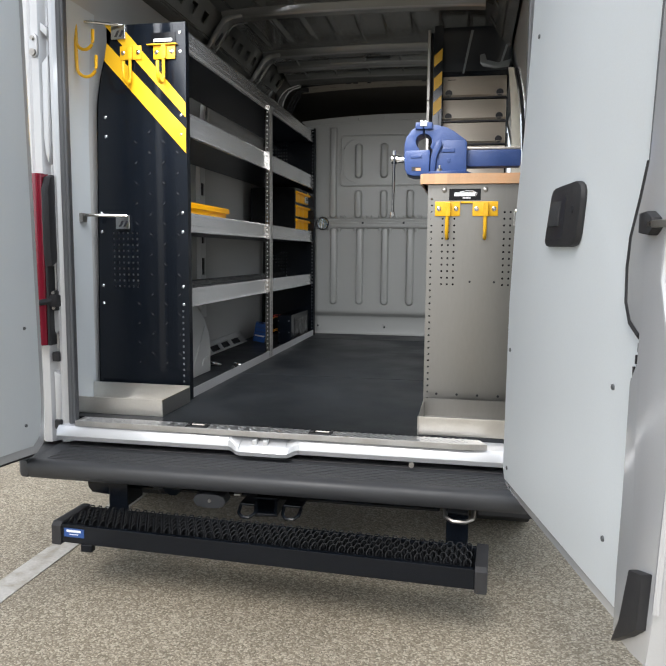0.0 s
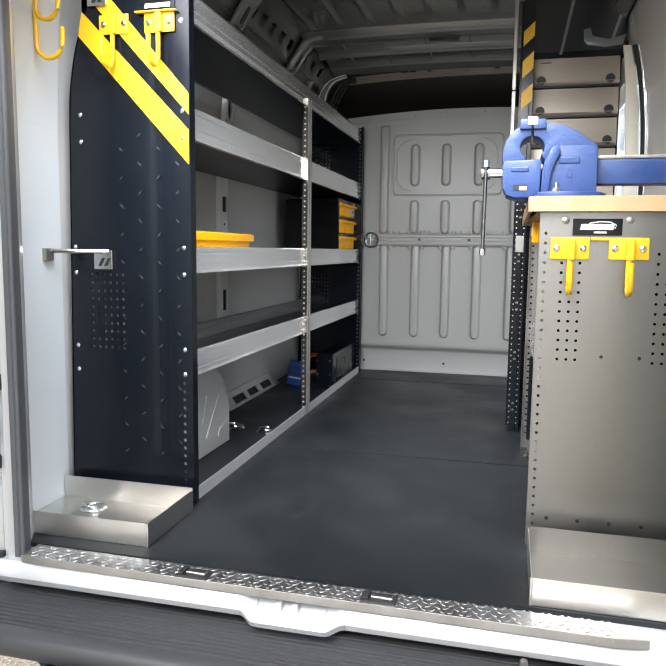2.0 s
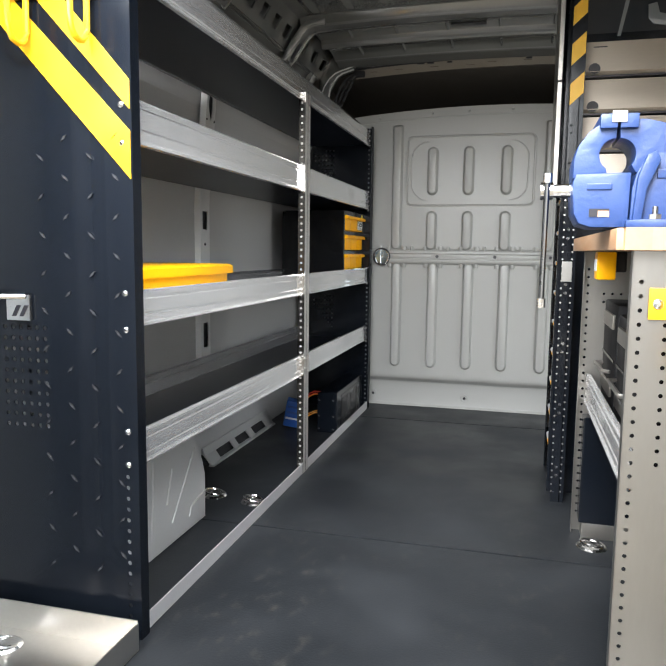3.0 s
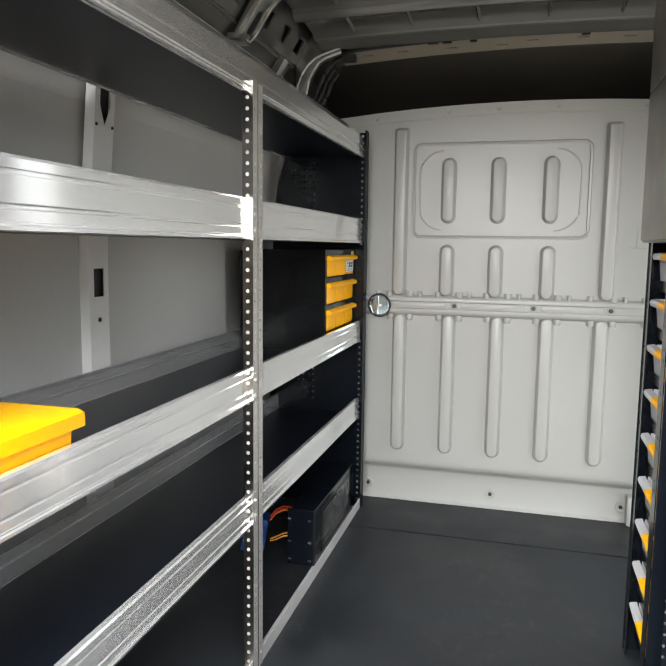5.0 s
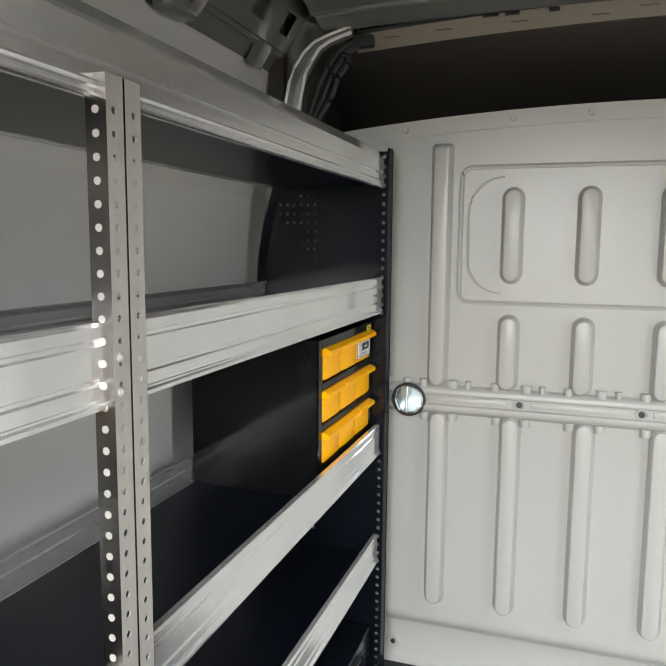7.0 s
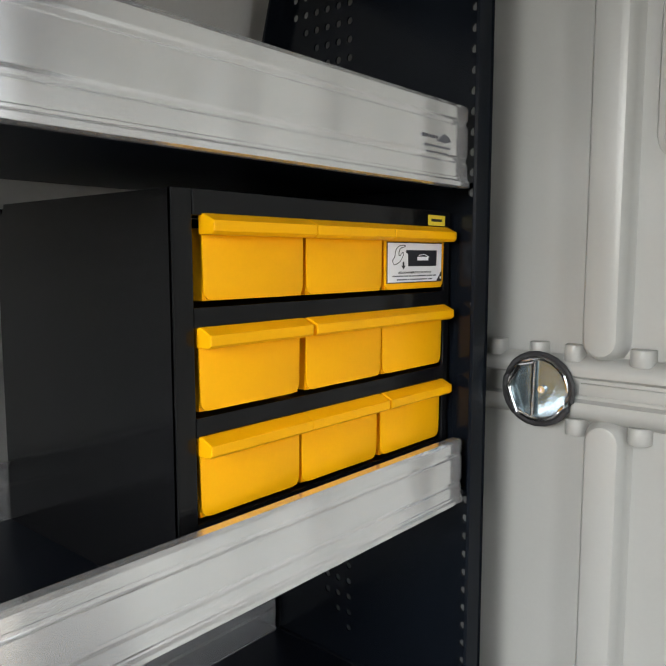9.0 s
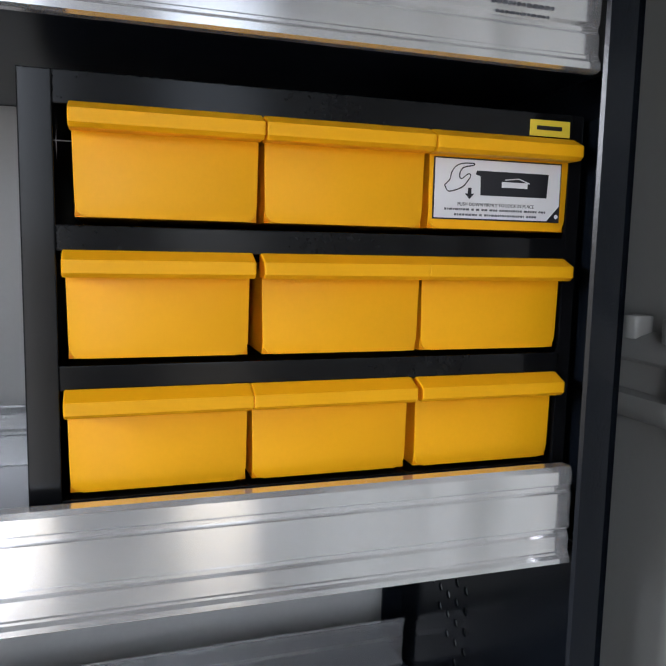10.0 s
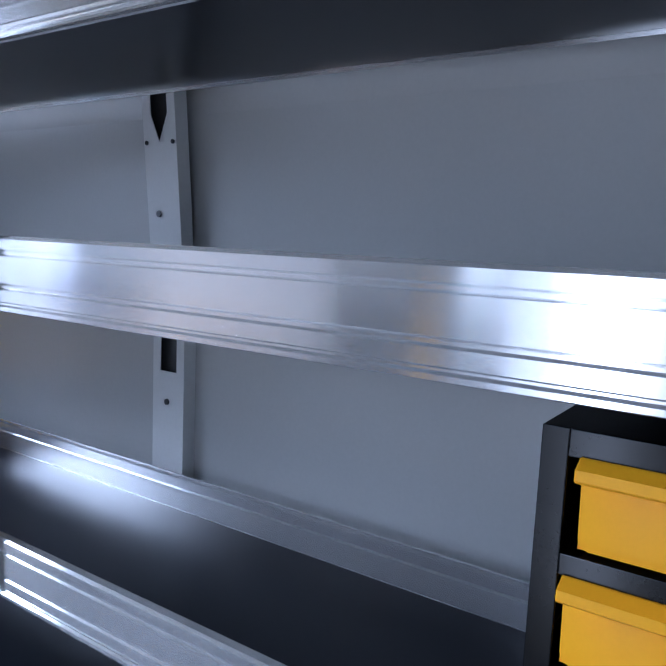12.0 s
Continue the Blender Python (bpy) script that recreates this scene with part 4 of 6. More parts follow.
part("gap_strip", B(-0.8, 0.8, -0.032, -0.012, -0.1, -0.094, 0.002), RUBBER, bumper, "black gap strip under the sill")
for k in range(8):
    y = -0.055 - 0.0155 * k
    part("tread_rib", B(-0.8, 0.86, y - 0.004, y + 0.004, -0.112, -0.1015 - 0.0003 * k, 0.0015), PLASTIC, bumper)
for s in (-1, 1):
    part("corner", smooth(prism(bmesh.new(), [(s * 0.855, -0.206), (s * 0.885, -0.2), (s * 0.905, -0.18), (s * 0.915, -0.14), (s * 0.95, 0.0), (s * 0.99, 0.06), (s * 0.99, 0.35), (s * 0.93, 0.35), (s * 0.855, 0.0)], "z", -0.172, -0.108, 0.01)), PLASTIC, bumper)

STEP = pose(0.035, -0.268, -0.285, 0, 0, -2.6)
step = thing("rear_step", (0.035, -0.268, -0.345), "black steel rear step with open grip-strut tread", "step")


def step_part(name, bm, mat, label=""):
    bm.transform(STEP)
    return part(name, bm, mat, step, label)


step_part("front_rail", B(-0.685, 0.685, -0.088, -0.078, -0.058, 0.004, 0.002), BLACK)
step_part("front_lip", B(-0.685, 0.685, -0.09, -0.072, 0.0, 0.005, 0.001), BLACK)
step_part("back_rail", B(-0.685, 0.685, 0.078, 0.088, -0.058, 0.004, 0.002), BLACK)
step_part("bottom_pan", B(-0.685, 0.685, -0.078, 0.078, -0.05, -0.044), BLACK)
for s in (-1, 1):
    step_part("end_cap", smooth(prism(bmesh.new(), [(-0.094, -0.066), (0.09, -0.066), (0.094, -0.05), (0.09, 0.012), (-0.08, 0.012), (-0.094, 0.0)], "x", s * 0.685, s * 0.722, 0.006)), RUBBER)
# grip tread: rows of raised curled tongues
bm = bmesh.new()
for j, y in enumerate((-0.055, -0.026, 0.003, 0.032, 0.061)):
    for i in range(46):
        x = -0.665 + i * 0.0295 + (0.0147 if j % 2 else 0)
        if x > 0.67:
            continue
        sweep(bm, [(x - 0.009, y - 0.012, -0.004), (x - 0.011, y, 0.008), (x - 0.005, y + 0.009, 0.016), (x + 0.005, y + 0.009, 0.016), (x + 0.011, y, 0.008), (x + 0.009, y - 0.012, -0.004)], 0.0024, 5)
tread_grip = step_part("grip_tread", bm, STEEL_BLACK, "open curled black steel grip tread")
tread_grip["kind"] = "stuff"
for j in range(6):
    step_part("grip_bar", B(-0.68, 0.68, -0.072 + 0.029 * j - 0.002, -0.072 + 0.029 * j + 0.002, -0.014, -0.003), STEEL_BLACK)
step_part("sticker", B(-0.675, -0.60, -0.0895, -0.088, -0.036, -0.006), BLUE_INK, "small blue maker sticker with white marks")
step_part("sticker_bar", B(-0.665, -0.612, -0.0905, -0.0895, -0.019, -0.011), WHITE)
step_part("sticker_bar", B(-0.655, -0.622, -0.0905, -0.0895, -0.028, -0.025), WHITE)
for i in range(6):
    step_part("bright_stud", rod(bmesh.new(), (0.545 + 0.009 * i, -0.005 + 0.004 * (i % 3), 0.008), (0.545 + 0.009 * i, -0.005 + 0.004 * (i % 3), 0.019), 0.003, 8), CHROME)
for x in (-0.545, 0.66):
    part("bracket", B(x - 0.036, x + 0.036, -0.135, -0.125, -0.33, -0.17, 0.003), BLACK, step)
    part("bracket", B(x - 0.004, x + 0.004, -0.125, 0.05, -0.30, -0.17, 0.002), BLACK, step)
    part("foot_bracket", B(x - 0.03, x + 0.02, -0.30, -0.125, -0.35, -0.335, 0.003), BLACK, step)
part("end_stop", B(-0.585, -0.545, -0.325, -0.30, -0.372, -0.345, 0.003), BLACK, step)

hitch = thing("tow_hitch", (0.02, -0.1, -0.26), "black steel tow hitch receiver under the bumper", "tow hitch")
for a, b, c, d in ((-0.033, 0.043, -0.215, -0.207), (-0.033, 0.043, -0.274, -0.266), (-0.033, -0.025, -0.274, -0.207), (0.035, 0.043, -0.274, -0.207)):
    part("tube_side", B(a, b, -0.125, 0.1, c, d, 0.003), BLACK, hitch)
part("tube_rim", smooth(sweep(bmesh.new(), [(-0.035, -0.125, -0.27), (-0.035, -0.125, -0.207), (0.044, -0.125, -0.207), (0.044, -0.125, -0.27), (-0.035, -0.125, -0.275)], 0.004, 6)), STEEL_BLACK, hitch)
part("cross_tube", B(-0.6, 0.6, 0.0, 0.08, -0.26, -0.19, 0.01), BLACK, hitch)
for x, z in ((-0.065, -0.264), (0.093, -0.259)):
    part("chain_loop", smooth(sweep(bmesh.new(), [(x - 0.03, -0.1, z + 0.012), (x - 0.028, -0.13, z - 0.004), (x - 0.012, -0.145, z - 0.012), (x + 0.014, -0.145, z - 0.012), (x + 0.03, -0.13, z - 0.002), (x + 0.032, -0.1, z + 0.014)], 0.006, 7)), BLACK, hitch)
    part("chain_plate", B(x - 0.035, x + 0.035, -0.1, 0.0, z + 0.012, z + 0.02, 0.003), BLACK, hitch)
part("round_bracket", smooth(prism(bmesh.new(), [(-0.391, -0.19), (-0.312, -0.19), (-0.315, -0.215), (-0.33, -0.228), (-0.355, -0.228), (-0.375, -0.213)], "y", -0.12, -0.1, 0.004)), BLACK, hitch)
part("wire_clip", B(-0.112, -0.088, -0.125, -0.11, -0.209, -0.203, 0.001), ZINC, hitch, "small bright wire clip")
for k in range(3):
    part("wire_loom", smooth(sweep(bmesh.new(), [(-0.5, -0.06 + 0.02 * k, -0.185), (-0.45 + 0.02 * k, -0.07, -0.215 - 0.008 * k), (-0.39, -0.06, -0.21), (-0.33, -0.05 + 0.01 * k, -0.195 - 0.01 * k), (-0.25, -0.05, -0.2)], 0.007, 6)), RUBBER, hitch)
muffler = thing("exhaust_box", (-0.63, -0.06, -0.245), "black rounded box hanging under the bumper corner", "exhaust box")
part("body", smooth(prism(bmesh.new(), [(-0.678, -0.178), (-0.672, -0.222), (-0.655, -0.24), (-0.56, -0.246), (-0.56, -0.178)], "y", -0.12, 0.05, 0.008)), BLACK, muffler)
plug = thing("trailer_socket", (-0.2, -0.13, -0.26), "black round trailer wiring socket with flap", "trailer socket")
part("body", smooth(prism(bmesh.new(), [(-0.259, -0.231), (-0.25, -0.212), (-0.225, -0.206), (-0.17, -0.206), (-0.146, -0.213), (-0.137, -0.232), (-0.15, -0.251), (-0.175, -0.257), (-0.22, -0.257), (-0.248, -0.25)], "y", -0.14, -0.08, 0.006)), PLASTIC, plug)
part("flap_pin", rod(bmesh.new(), (-0.195, -0.146, -0.228), (-0.195, -0.138, -0.228), 0.006, 10), ZINC, plug)
hook = thing("tow_eye", (0.66, -0.15, -0.23), "grey steel tow eye below the bumper", "tow eye")
part("eye", smooth(sweep(bmesh.new(), [(0.618, -0.12, -0.2), (0.622, -0.15, -0.218), (0.645, -0.165, -0.225), (0.685, -0.165, -0.225), (0.708, -0.15, -0.218), (0.712, -0.12, -0.2)], 0.0075, 8)), ZINC, hook)
axle = thing("rear_axle", (0, 0.8, -0.55), "black rear axle with two tyres under the floor", "axle")
part("axle_tube", smooth(rod(bmesh.new(), (-0.74, 0.8, -0.21), (0.74, 0.8, -0.21), 0.035, 16)), BLACK, axle)
for s in (-1, 1):
    tyre = part("tyre", smooth(rod(bmesh.new(), (s * 0.74, 0.8, -0.21), (s * 0.96, 0.8, -0.21), 0.34, 36)), RUBBER, axle)
    part("hub", rod(bmesh.new(), (s * 0.73, 0.8, -0.21), (s * 0.97, 0.8, -0.21), 0.19, 24), ZINC, tyre)
    flap = thing("mud_flap", (s * 0.86, 0.435, -0.42), "black rubber mud flap hanging under the van", "mud flap", "mud flaps")
    part("sheet", B(s * 0.74, s * 0.98, 0.43, 0.44, -0.42, -0.2, 0.003), RUBBER, flap)


def door(name, origin, way, inner, trim, frame_end, handle):
    """An opened rear door. u runs from the hinge along the door, v towards the load side."""
    u, v = Vector((*way, 0)).normalized(), Vector((*inner, 0)).normalized()
    m = Matrix(((u.x, v.x, 0, origin[0]), (u.y, v.y, 0, origin[1]), (0, 0, 1, 0), (0, 0, 0, 1)))
    d = thing(name, (origin[0], origin[1], -0.06), "opened silver-white van rear door with light grey lining", "van door", kind="structure")

    def add(nm, bm, mat, label=""):
        bm.transform(m)
        bmesh.ops.recalc_face_normals(bm, faces=bm.faces[:])
        return part(nm, bm, mat, d, label)

    add("lining", smooth(prism(bmesh.new(), trim, "y", 0.0, 0.008, 0.003)), TRIM_GREY, "light grey door lining panel")
    lo_u = min(p[0] for p in trim) - 0.035
    grow = [(p[0] + (0.03 if p[0] > 0.5 else -0.03), p[1] + (0.04 if p[1] > 1 else (-0.035 if p[1] < 0.08 else 0))) for p in trim]
    add("inner_frame", smooth(prism(bmesh.new(), grow, "y", -0.045, -0.002, 0.012)), PAINT)
    add("seal", smooth(prism(bmesh.new(), [(q[0] + (0.008 if q[0] > 0.5 else -0.008), q[1] + (0.01 if q[1] > 1 else (-0.016 if q[1] < 0.08 else 0))) for q in grow], "y", -0.055, -0.03, 0.006)), RUBBER, "black rubber door seal")
    skin = [(lo_u, -0.06), (frame_end - 0.12, -0.04), (frame_end - 0.06, -0.01), (frame_end - 0.01, 0.25), (frame_end + 0.01, 0.6), (frame_end + 0.03, 1.86), (lo_u + 0.12, 1.86), (lo_u, 1.0)]
    add("outer_skin", smooth(prism(bmesh.new(), skin, "y", -0.075, -0.05, 0.01)), PAINT)
    for pu, pz in ((trim[0][0] + 0.03, 0.03), (trim[0][0] + 0.02, 0.37), (trim[0][0] + 0.19, 1.17), (0.775, 0.405), (0.765, 0.12)):
        add("trim_clip", rod(bmesh.new(), (pu, 0.004, pz), (pu, 0.011, pz), 0.007, 12, 0.005), SEAL)
    if handle:
        add("handle_body", smooth(prism(bmesh.new(), [(0.362, 0.672), (0.366, 0.662), (0.378, 0.656), (0.54, 0.654), (0.562, 0.658), (0.575, 0.668), (0.582, 0.684), (0.596, 0.745), (0.597, 0.764), (0.59, 0.777), (0.574, 0.785), (0.55, 0.788), (0.43, 0.785), (0.411, 0.78), (0.4, 0.768)], "y", 0.004, 0.022, 0.009)), RUBBER, "black plastic inside door handle")
        add("handle_recess", smooth(prism(bmesh.new(), [(0.385, 0.672), (0.49, 0.672), (0.515, 0.757), (0.507, 0.765), (0.43, 0.765), (0.42, 0.757)], "y", 0.0205, 0.0232, 0.001)), INK)
        add("handle_pull", smooth(prism(bmesh.new(), [(0.40, 0.70), (0.47, 0.70), (0.486, 0.752), (0.424, 0.752)], "y", 0.022, 0.027, 0.002)), PLASTIC)
        add("handle_lock", rod(bmesh.new(), (0.552, 0.02, 0.73), (0.552, 0.0235, 0.73), 0.007, 12), INK)
        # painted rim along the free edge, with the check strap and latch
        add("free_edge", smooth(prism(bmesh.new(), [(0.85, -0.01), (0.92, -0.01), (0.978, 0.0), (1.0, 0.11), (1.025, 0.262), (1.04, 0.5), (1.04, 1.8), (0.965, 1.8), (0.94, 1.35), (0.908, 1.02), (0.888, 0.785), (0.866, 0.729), (0.837, 0.668), (0.83, 0.618), (0.833, 0.56), (0.851, 0.53), (0.886, 0.512), (0.884, 0.465), (0.861, 0.43), (0.857, 0.23), (0.85, 0.097)], "y", -0.03, 0.018, 0.006)), PAINT)
        add("edge_bead", smooth(sweep(bmesh.new(), [(0.881, 0.012, 0.508), (0.848, 0.013, 0.526), (0.829, 0.013, 0.56), (0.826, 0.013, 0.618), (0.833, 0.013, 0.668), (0.862, 0.013, 0.729), (0.884, 0.013, 0.785)], 0.006, 6)), RUBBER)
        add("edge_bead", smooth(sweep(bmesh.new(), [(0.884, 0.013, 0.785), (0.905, 0.015, 1.02), (0.937, 0.015, 1.35), (0.962, 0.015, 1.75)], 0.0028, 6)), SEAL)
        for k in range(24):
            z = 0.01 + 0.0205 * k
            u0 = 0.843 + 0.014 * z / 0.43 if z < 0.43 else 0.857 + 0.022 * (z - 0.43) / 0.06
            add("edge_stitch", B(u0 - 0.0025, u0 + 0.0025, 0.007, 0.012, z, z + 0.015), RUBBER)
        add("rim_fold", smooth(sweep(bmesh.new(), [(1.0, 0.016, 0.1), (1.02, 0.018, 0.3), (1.0, 0.018, 0.5), (0.965, 0.018, 0.6), (0.97, 0.018, 0.68), (1.01, 0.018, 0.75), (1.02, 0.018, 1.0)], 0.006, 8)), PAINT)
        add("strap_bracket", smooth(prism(bmesh.new(), [(0.9, 0.672), (0.935, 0.668), (0.95, 0.678), (0.945, 0.695), (0.925, 0.705), (0.9, 0.703)], "y", 0.016, 0.034, 0.004)), RUBBER)
        add("strap", B(0.93, 1.04, 0.026, 0.034, 0.679, 0.69, 0.002), ZINC)
        add("latch_bolt", rod(bmesh.new(), (1.0, 0.018, 0.745), (1.0, 0.028, 0.745), 0.012, 12), ZINC)
        add("latch_cover", smooth(prism(bmesh.new(), [(0.935, 0.14), (0.985, 0.155), (0.975, 0.06), (0.94, 0.03), (0.88, -0.012), (0.908, 0.04)], "y", 0.01, 0.034, 0.005)), RUBBER)
    return d


door("door_2", (0.795, -0.33), (0.184, -0.983), (-0.983, -0.184),
     [(0.02, -0.012), (0.84, 0.02), (0.849, 0.23), (0.852, 0.43), (0.874, 0.465), (0.877, 0.505), (0.843, 0.524), (0.824, 0.56), (0.82, 0.618), (0.827, 0.668), (0.859, 0.729), (0.9, 0.779), (0.951, 1.02), (0.971, 1.75), (0.2, 1.75), (0.165, 1.5), (0.145, 1.25), (0.1, 0.97), (0.04, 0.75), (0.004, 0.5), (0.0, 0.02)], 1.04, True)
door("door_1", (-0.80, -0.05), (-0.184, -0.983), (0.983, -0.184),
     [(0.165, -0.052), (0.92, -0.052), (0.92, 1.75), (0.165, 1.75), (0.15, 1.45), (0.138, 0.9), (0.12, 0.1), (0.13, -0.02)], 0.97, False)

# ---- shelving along the left wall ----
FX = -0.515
SHELVES = (0.398, 0.721, 1.125)
unit = thing("shelving_unit", (-0.7, 1.68, 0), "long van shelving unit with black end panels and aluminium lips", "shelving unit")


def panel_back(z):
    """Where the end panel's back edge stands, by height, along the wall."""
    return -0.918 + 0.02 * z + (0.0 if z < 1.2 else 0.62 * (z - 1.2) ** 2)


def end_panel(y, thick, name, rear):
    bm = bmesh.new()
    p = 0.0213
    cols = [-0.83 + p * i for i in range(6)]
    us = [None] + sorted({round(c + e, 5) for c in cols for e in (-p / 2, p / 2)}) + [-0.64 + 0.009 * k for k in range(10)] + [-0.545, -0.528, -0.512, -0.495]
    rows = [0.03 + 0.0254 * i for i in range(60)]
    vs = sorted({round(r - 0.0127, 5) for r in rows} | {round(rows[-1] + 0.0127, 5), 0.0, 1.57})
    holes = set()
    for j in range(len(vs) - 1):
        mid = (vs[j] + vs[j + 1]) / 2
        if vs[j + 1] - vs[j] > 0.02:
            holes.add((len(us) - 3, j)) if (mid < 0.40 if rear else not 0.72 < mid < 1.12) else None
            zone = (0.47 < mid < 0.73) if rear else (0.40 < mid < 0.64 or 1.22 < mid < 1.46)
            if zone:
                for i in range(1, 7):
                    r = int(((1.465 if mid > 1 else 0.645) - mid) / 0.0254)
                    if rear or (r == 0 and i > 3) or r in (1, 2) or (3 <= r < 8 and i >= r - 1):
                        holes.add((i, j))

    def put(u, v, d):
        # a shallow pressed hollow runs up the rear panel near its front edge
        hollow = 0.0016 * (1 - math.cos(2 * math.pi * (u + 0.64) / 0.09)) if rear and -0.64 < u < -0.55 else 0.0
        return (panel_back(v) if u == -9 else u, y + d + hollow, v)

    us[0] = -9
    perforated(bm, us, vs, {h for h in holes if h[0] > 0}, 0.0055, put, thick)
    return part(name, bm, BLACK, unit)


rear_panel = end_panel(0.42, 0.003, "end_panel", True)
front_panel = end_panel(2.950, 0.003, "end_panel", False)
part("panel_flange", prism(bmesh.new(), [(-0.495, 0.42), (-0.492, 0.42), (-0.492, 0.455), (-0.495, 0.455)], "z", 0.0, 1.57), BLACK, rear_panel)
bm = prism(bmesh.new(), [(-0.505, 2.926), (-0.503, 2.924), (-0.500, 2.926), (-0.496, 2.948), (-0.499, 2.953), (-0.505, 2.953)], "z", 0.0, 1.575)
part("panel_flange", bm, BLACK, front_panel)
for q, yy in ((rear_panel, 0.42), (front_panel, 2.950)):
    s = 1 if q is rear_panel else -1
    bm = bmesh.new()
    zs = steps(0, 1.57, 16)
    back = [(panel_back(z), z) for z in zs] + [(panel_back(z) + 0.004, z) for z in zs[::-1]]
    prism(bm, back, "y", yy, yy + s * 0.03)
    part("back_flange", bm, BLACK, q)
for z in (0.414, 0.49, 0.72, 0.80, 1.12, 1.20, 1.455, 1.53):
    for x in (-0.516, -0.885 + (0.03 if z > 1.1 else 0)):
        if x < -0.6 and z > 1.25:
            continue
        screw(rear_panel, (x, 0.42, z), (0, -1, 0))
# raised tread dashes pressed in the rear panel
# dash colour carries a painted highlight
dash = mesh_of("tread_dash", prism(bmesh.new(), [(-0.011, 0), (0, 0.0025), (0.011, 0), (0, -0.0025)], "y", -0.0025, 0.0), DASH)
for i in range(4):
    for j in range(12):
        d = new("tread_dash", dash)
        d.parent = rear_panel
        d.matrix_basis = pose(-0.72 + 0.062 * i, 0.42, 0.16 + 0.085 * j + (0.04 if i % 2 else 0), 0, 45 if (i + j) % 2 else -45, 0)
# yellow warning bands
part("warning_band", prism(bmesh.new(), [(-0.84, 1.50), (-0.853, 1.43), (-0.495, 1.045), (-0.495, 1.145)], "y", 0.4175, 0.4195), YELLOW, rear_panel, "bright yellow diagonal warning band")
part("warning_band", prism(bmesh.new(), [(-0.845, 1.568), (-0.775, 1.568), (-0.495, 1.25), (-0.495, 1.19)], "y", 0.4175, 0.4195), YELLOW, rear_panel, "bright yellow diagonal warning band")
part("badge", B(-0.64, -0.535, 0.4165, 0.4195, 1.485, 1.53), STEEL_BLACK, rear_panel, "black maker badge with pale mark")
part("badge_mark", prism(bmesh.new(), [(-0.63, 1.495), (-0.55, 1.495), (-0.548, 1.507), (-0.628, 1.507)], "y", 0.4155, 0.417), WHITE, rear_panel)

# shelves: formed lip, liner, back lip
LIP = [(0, 0), (0.004, 0.0015), (0.004, 0.006), (0.0012, 0.0085), (0.0012, 0.0105), (0, 0.0115), (0, 0.025), (-0.0022, 0.0275), (-0.0022, 0.0305), (0, 0.033), (0, 0.0645), (-0.0026, 0.0668), (-0.0026, 0.0702), (0, 0.0725), (0, 0.084), (-0.003, 0.088), (-0.014, 0.088), (-0.014, 0.085), (-0.007, 0.084), (-0.007, 0.0)]
for z, h in zip(SHELVES, (0.080, 0.084, 0.100)):
    k = h / 0.088
    shelf = part("shelf", B(-0.88, FX - 0.006, 0.455, 2.945, z + 0.004, z + 0.010), LINER, unit, "black lined shelf deck")
    for y0, y1 in ((0.457, 1.70), (1.704, 2.928)):
        part("front_lip", prism(bmesh.new(), [(FX + u, z + v * k) for u, v in LIP], "y", y0, y1), ALU, shelf, "ribbed brushed aluminium lip")
    part("back_lip", prism(bmesh.new(), [(-0.882, z + 0.004), (-0.874, z + 0.004), (-0.874, z + 0.009), (-0.876, z + 0.011), (-0.876, z + 0.044), (-0.8735, z + 0.047), (-0.8735, z + 0.05), (-0.876, z + 0.053), (-0.876, z + 0.069), (-0.868, z + 0.079), (-0.868, z + 0.0815), (-0.873, z + 0.0815), (-0.881, z + 0.071)], "y", 0.46, 2.94), ALU, shelf)
    for y in (0.64, 1.45, 2.2, 2.7):
        part("lip_clip", B(FX - 0.012, FX - 0.006, y - 0.03, y + 0.03, z + 0.01, z + 0.05), ZINC, shelf)
top_shelf = part("top_shelf", B(-0.845, FX - 0.006, 0.455, 2.945, 1.480, 1.486), LINER, unit, "black top shelf deck")
TOP = [(0, 0), (0.004, 0.002), (0.004, 0.005), (0, 0.007), (0.003, 0.010), (0.003, 0.013), (0, 0.015), (0.002, 0.018), (0, 0.021), (0, 0.036), (-0.004, 0.038), (-0.004, 0.041), (0, 0.043), (0, 0.078), (-0.005, 0.086), (-0.026, 0.108), (-0.034, 0.112), (-0.036, 0.109), (-0.028, 0.105), (-0.009, 0.083), (-0.006, 0.0)]
part("front_lip", prism(bmesh.new(), [(FX + u, 1.468 + v) for u, v in TOP], "y", 0.457, 2.928), ALU, top_shelf, "ribbed brushed aluminium lip")
part("back_lip", B(-0.85, -0.846, 0.46, 2.94, 1.474, 1.493), ALU, top_shelf)
part("floor_rail", prism(bmesh.new(), [(-0.505, 0.0), (-0.502, 0.0), (-0.502, 0.042), (-0.505, 0.042), (-0.508, 0.003), (-0.535, 0.003), (-0.535, 0.0)], "y", 0.455, 2.928), ALU_MATT, unit, "aluminium floor rail")

# perforated middle posts
post = part("post", perforated(bmesh.new(), [1.690, 1.697, 1.710, 1.7205, 1.7235, 1.734, 1.747, 1.754], steps(0.0, 1.495, 59), {(1, j) for j in range(1, 58)} | {(5, j) for j in range(1, 58)}, 0.0046, lambda u, v, d: (-0.5 - d, u, v), 0.002), POST, unit, "perforated galvanised steel post")
part("post_flange", perforated(bmesh.new(), [-0.527, -0.521, -0.507, -0.5], steps(0.0, 1.495, 59), {(1, j) for j in range(1, 58)}, 0.0046, lambda u, v, d: (u, 1.690 + d, v), 0.002), FLANGE, post)
# flat black strip paints the shade of the post's middle groove
part("post_groove", B(-0.5005, -0.4996, 1.7205, 1.7235, 0.0, 1.495), STEEL_BLACK, post)
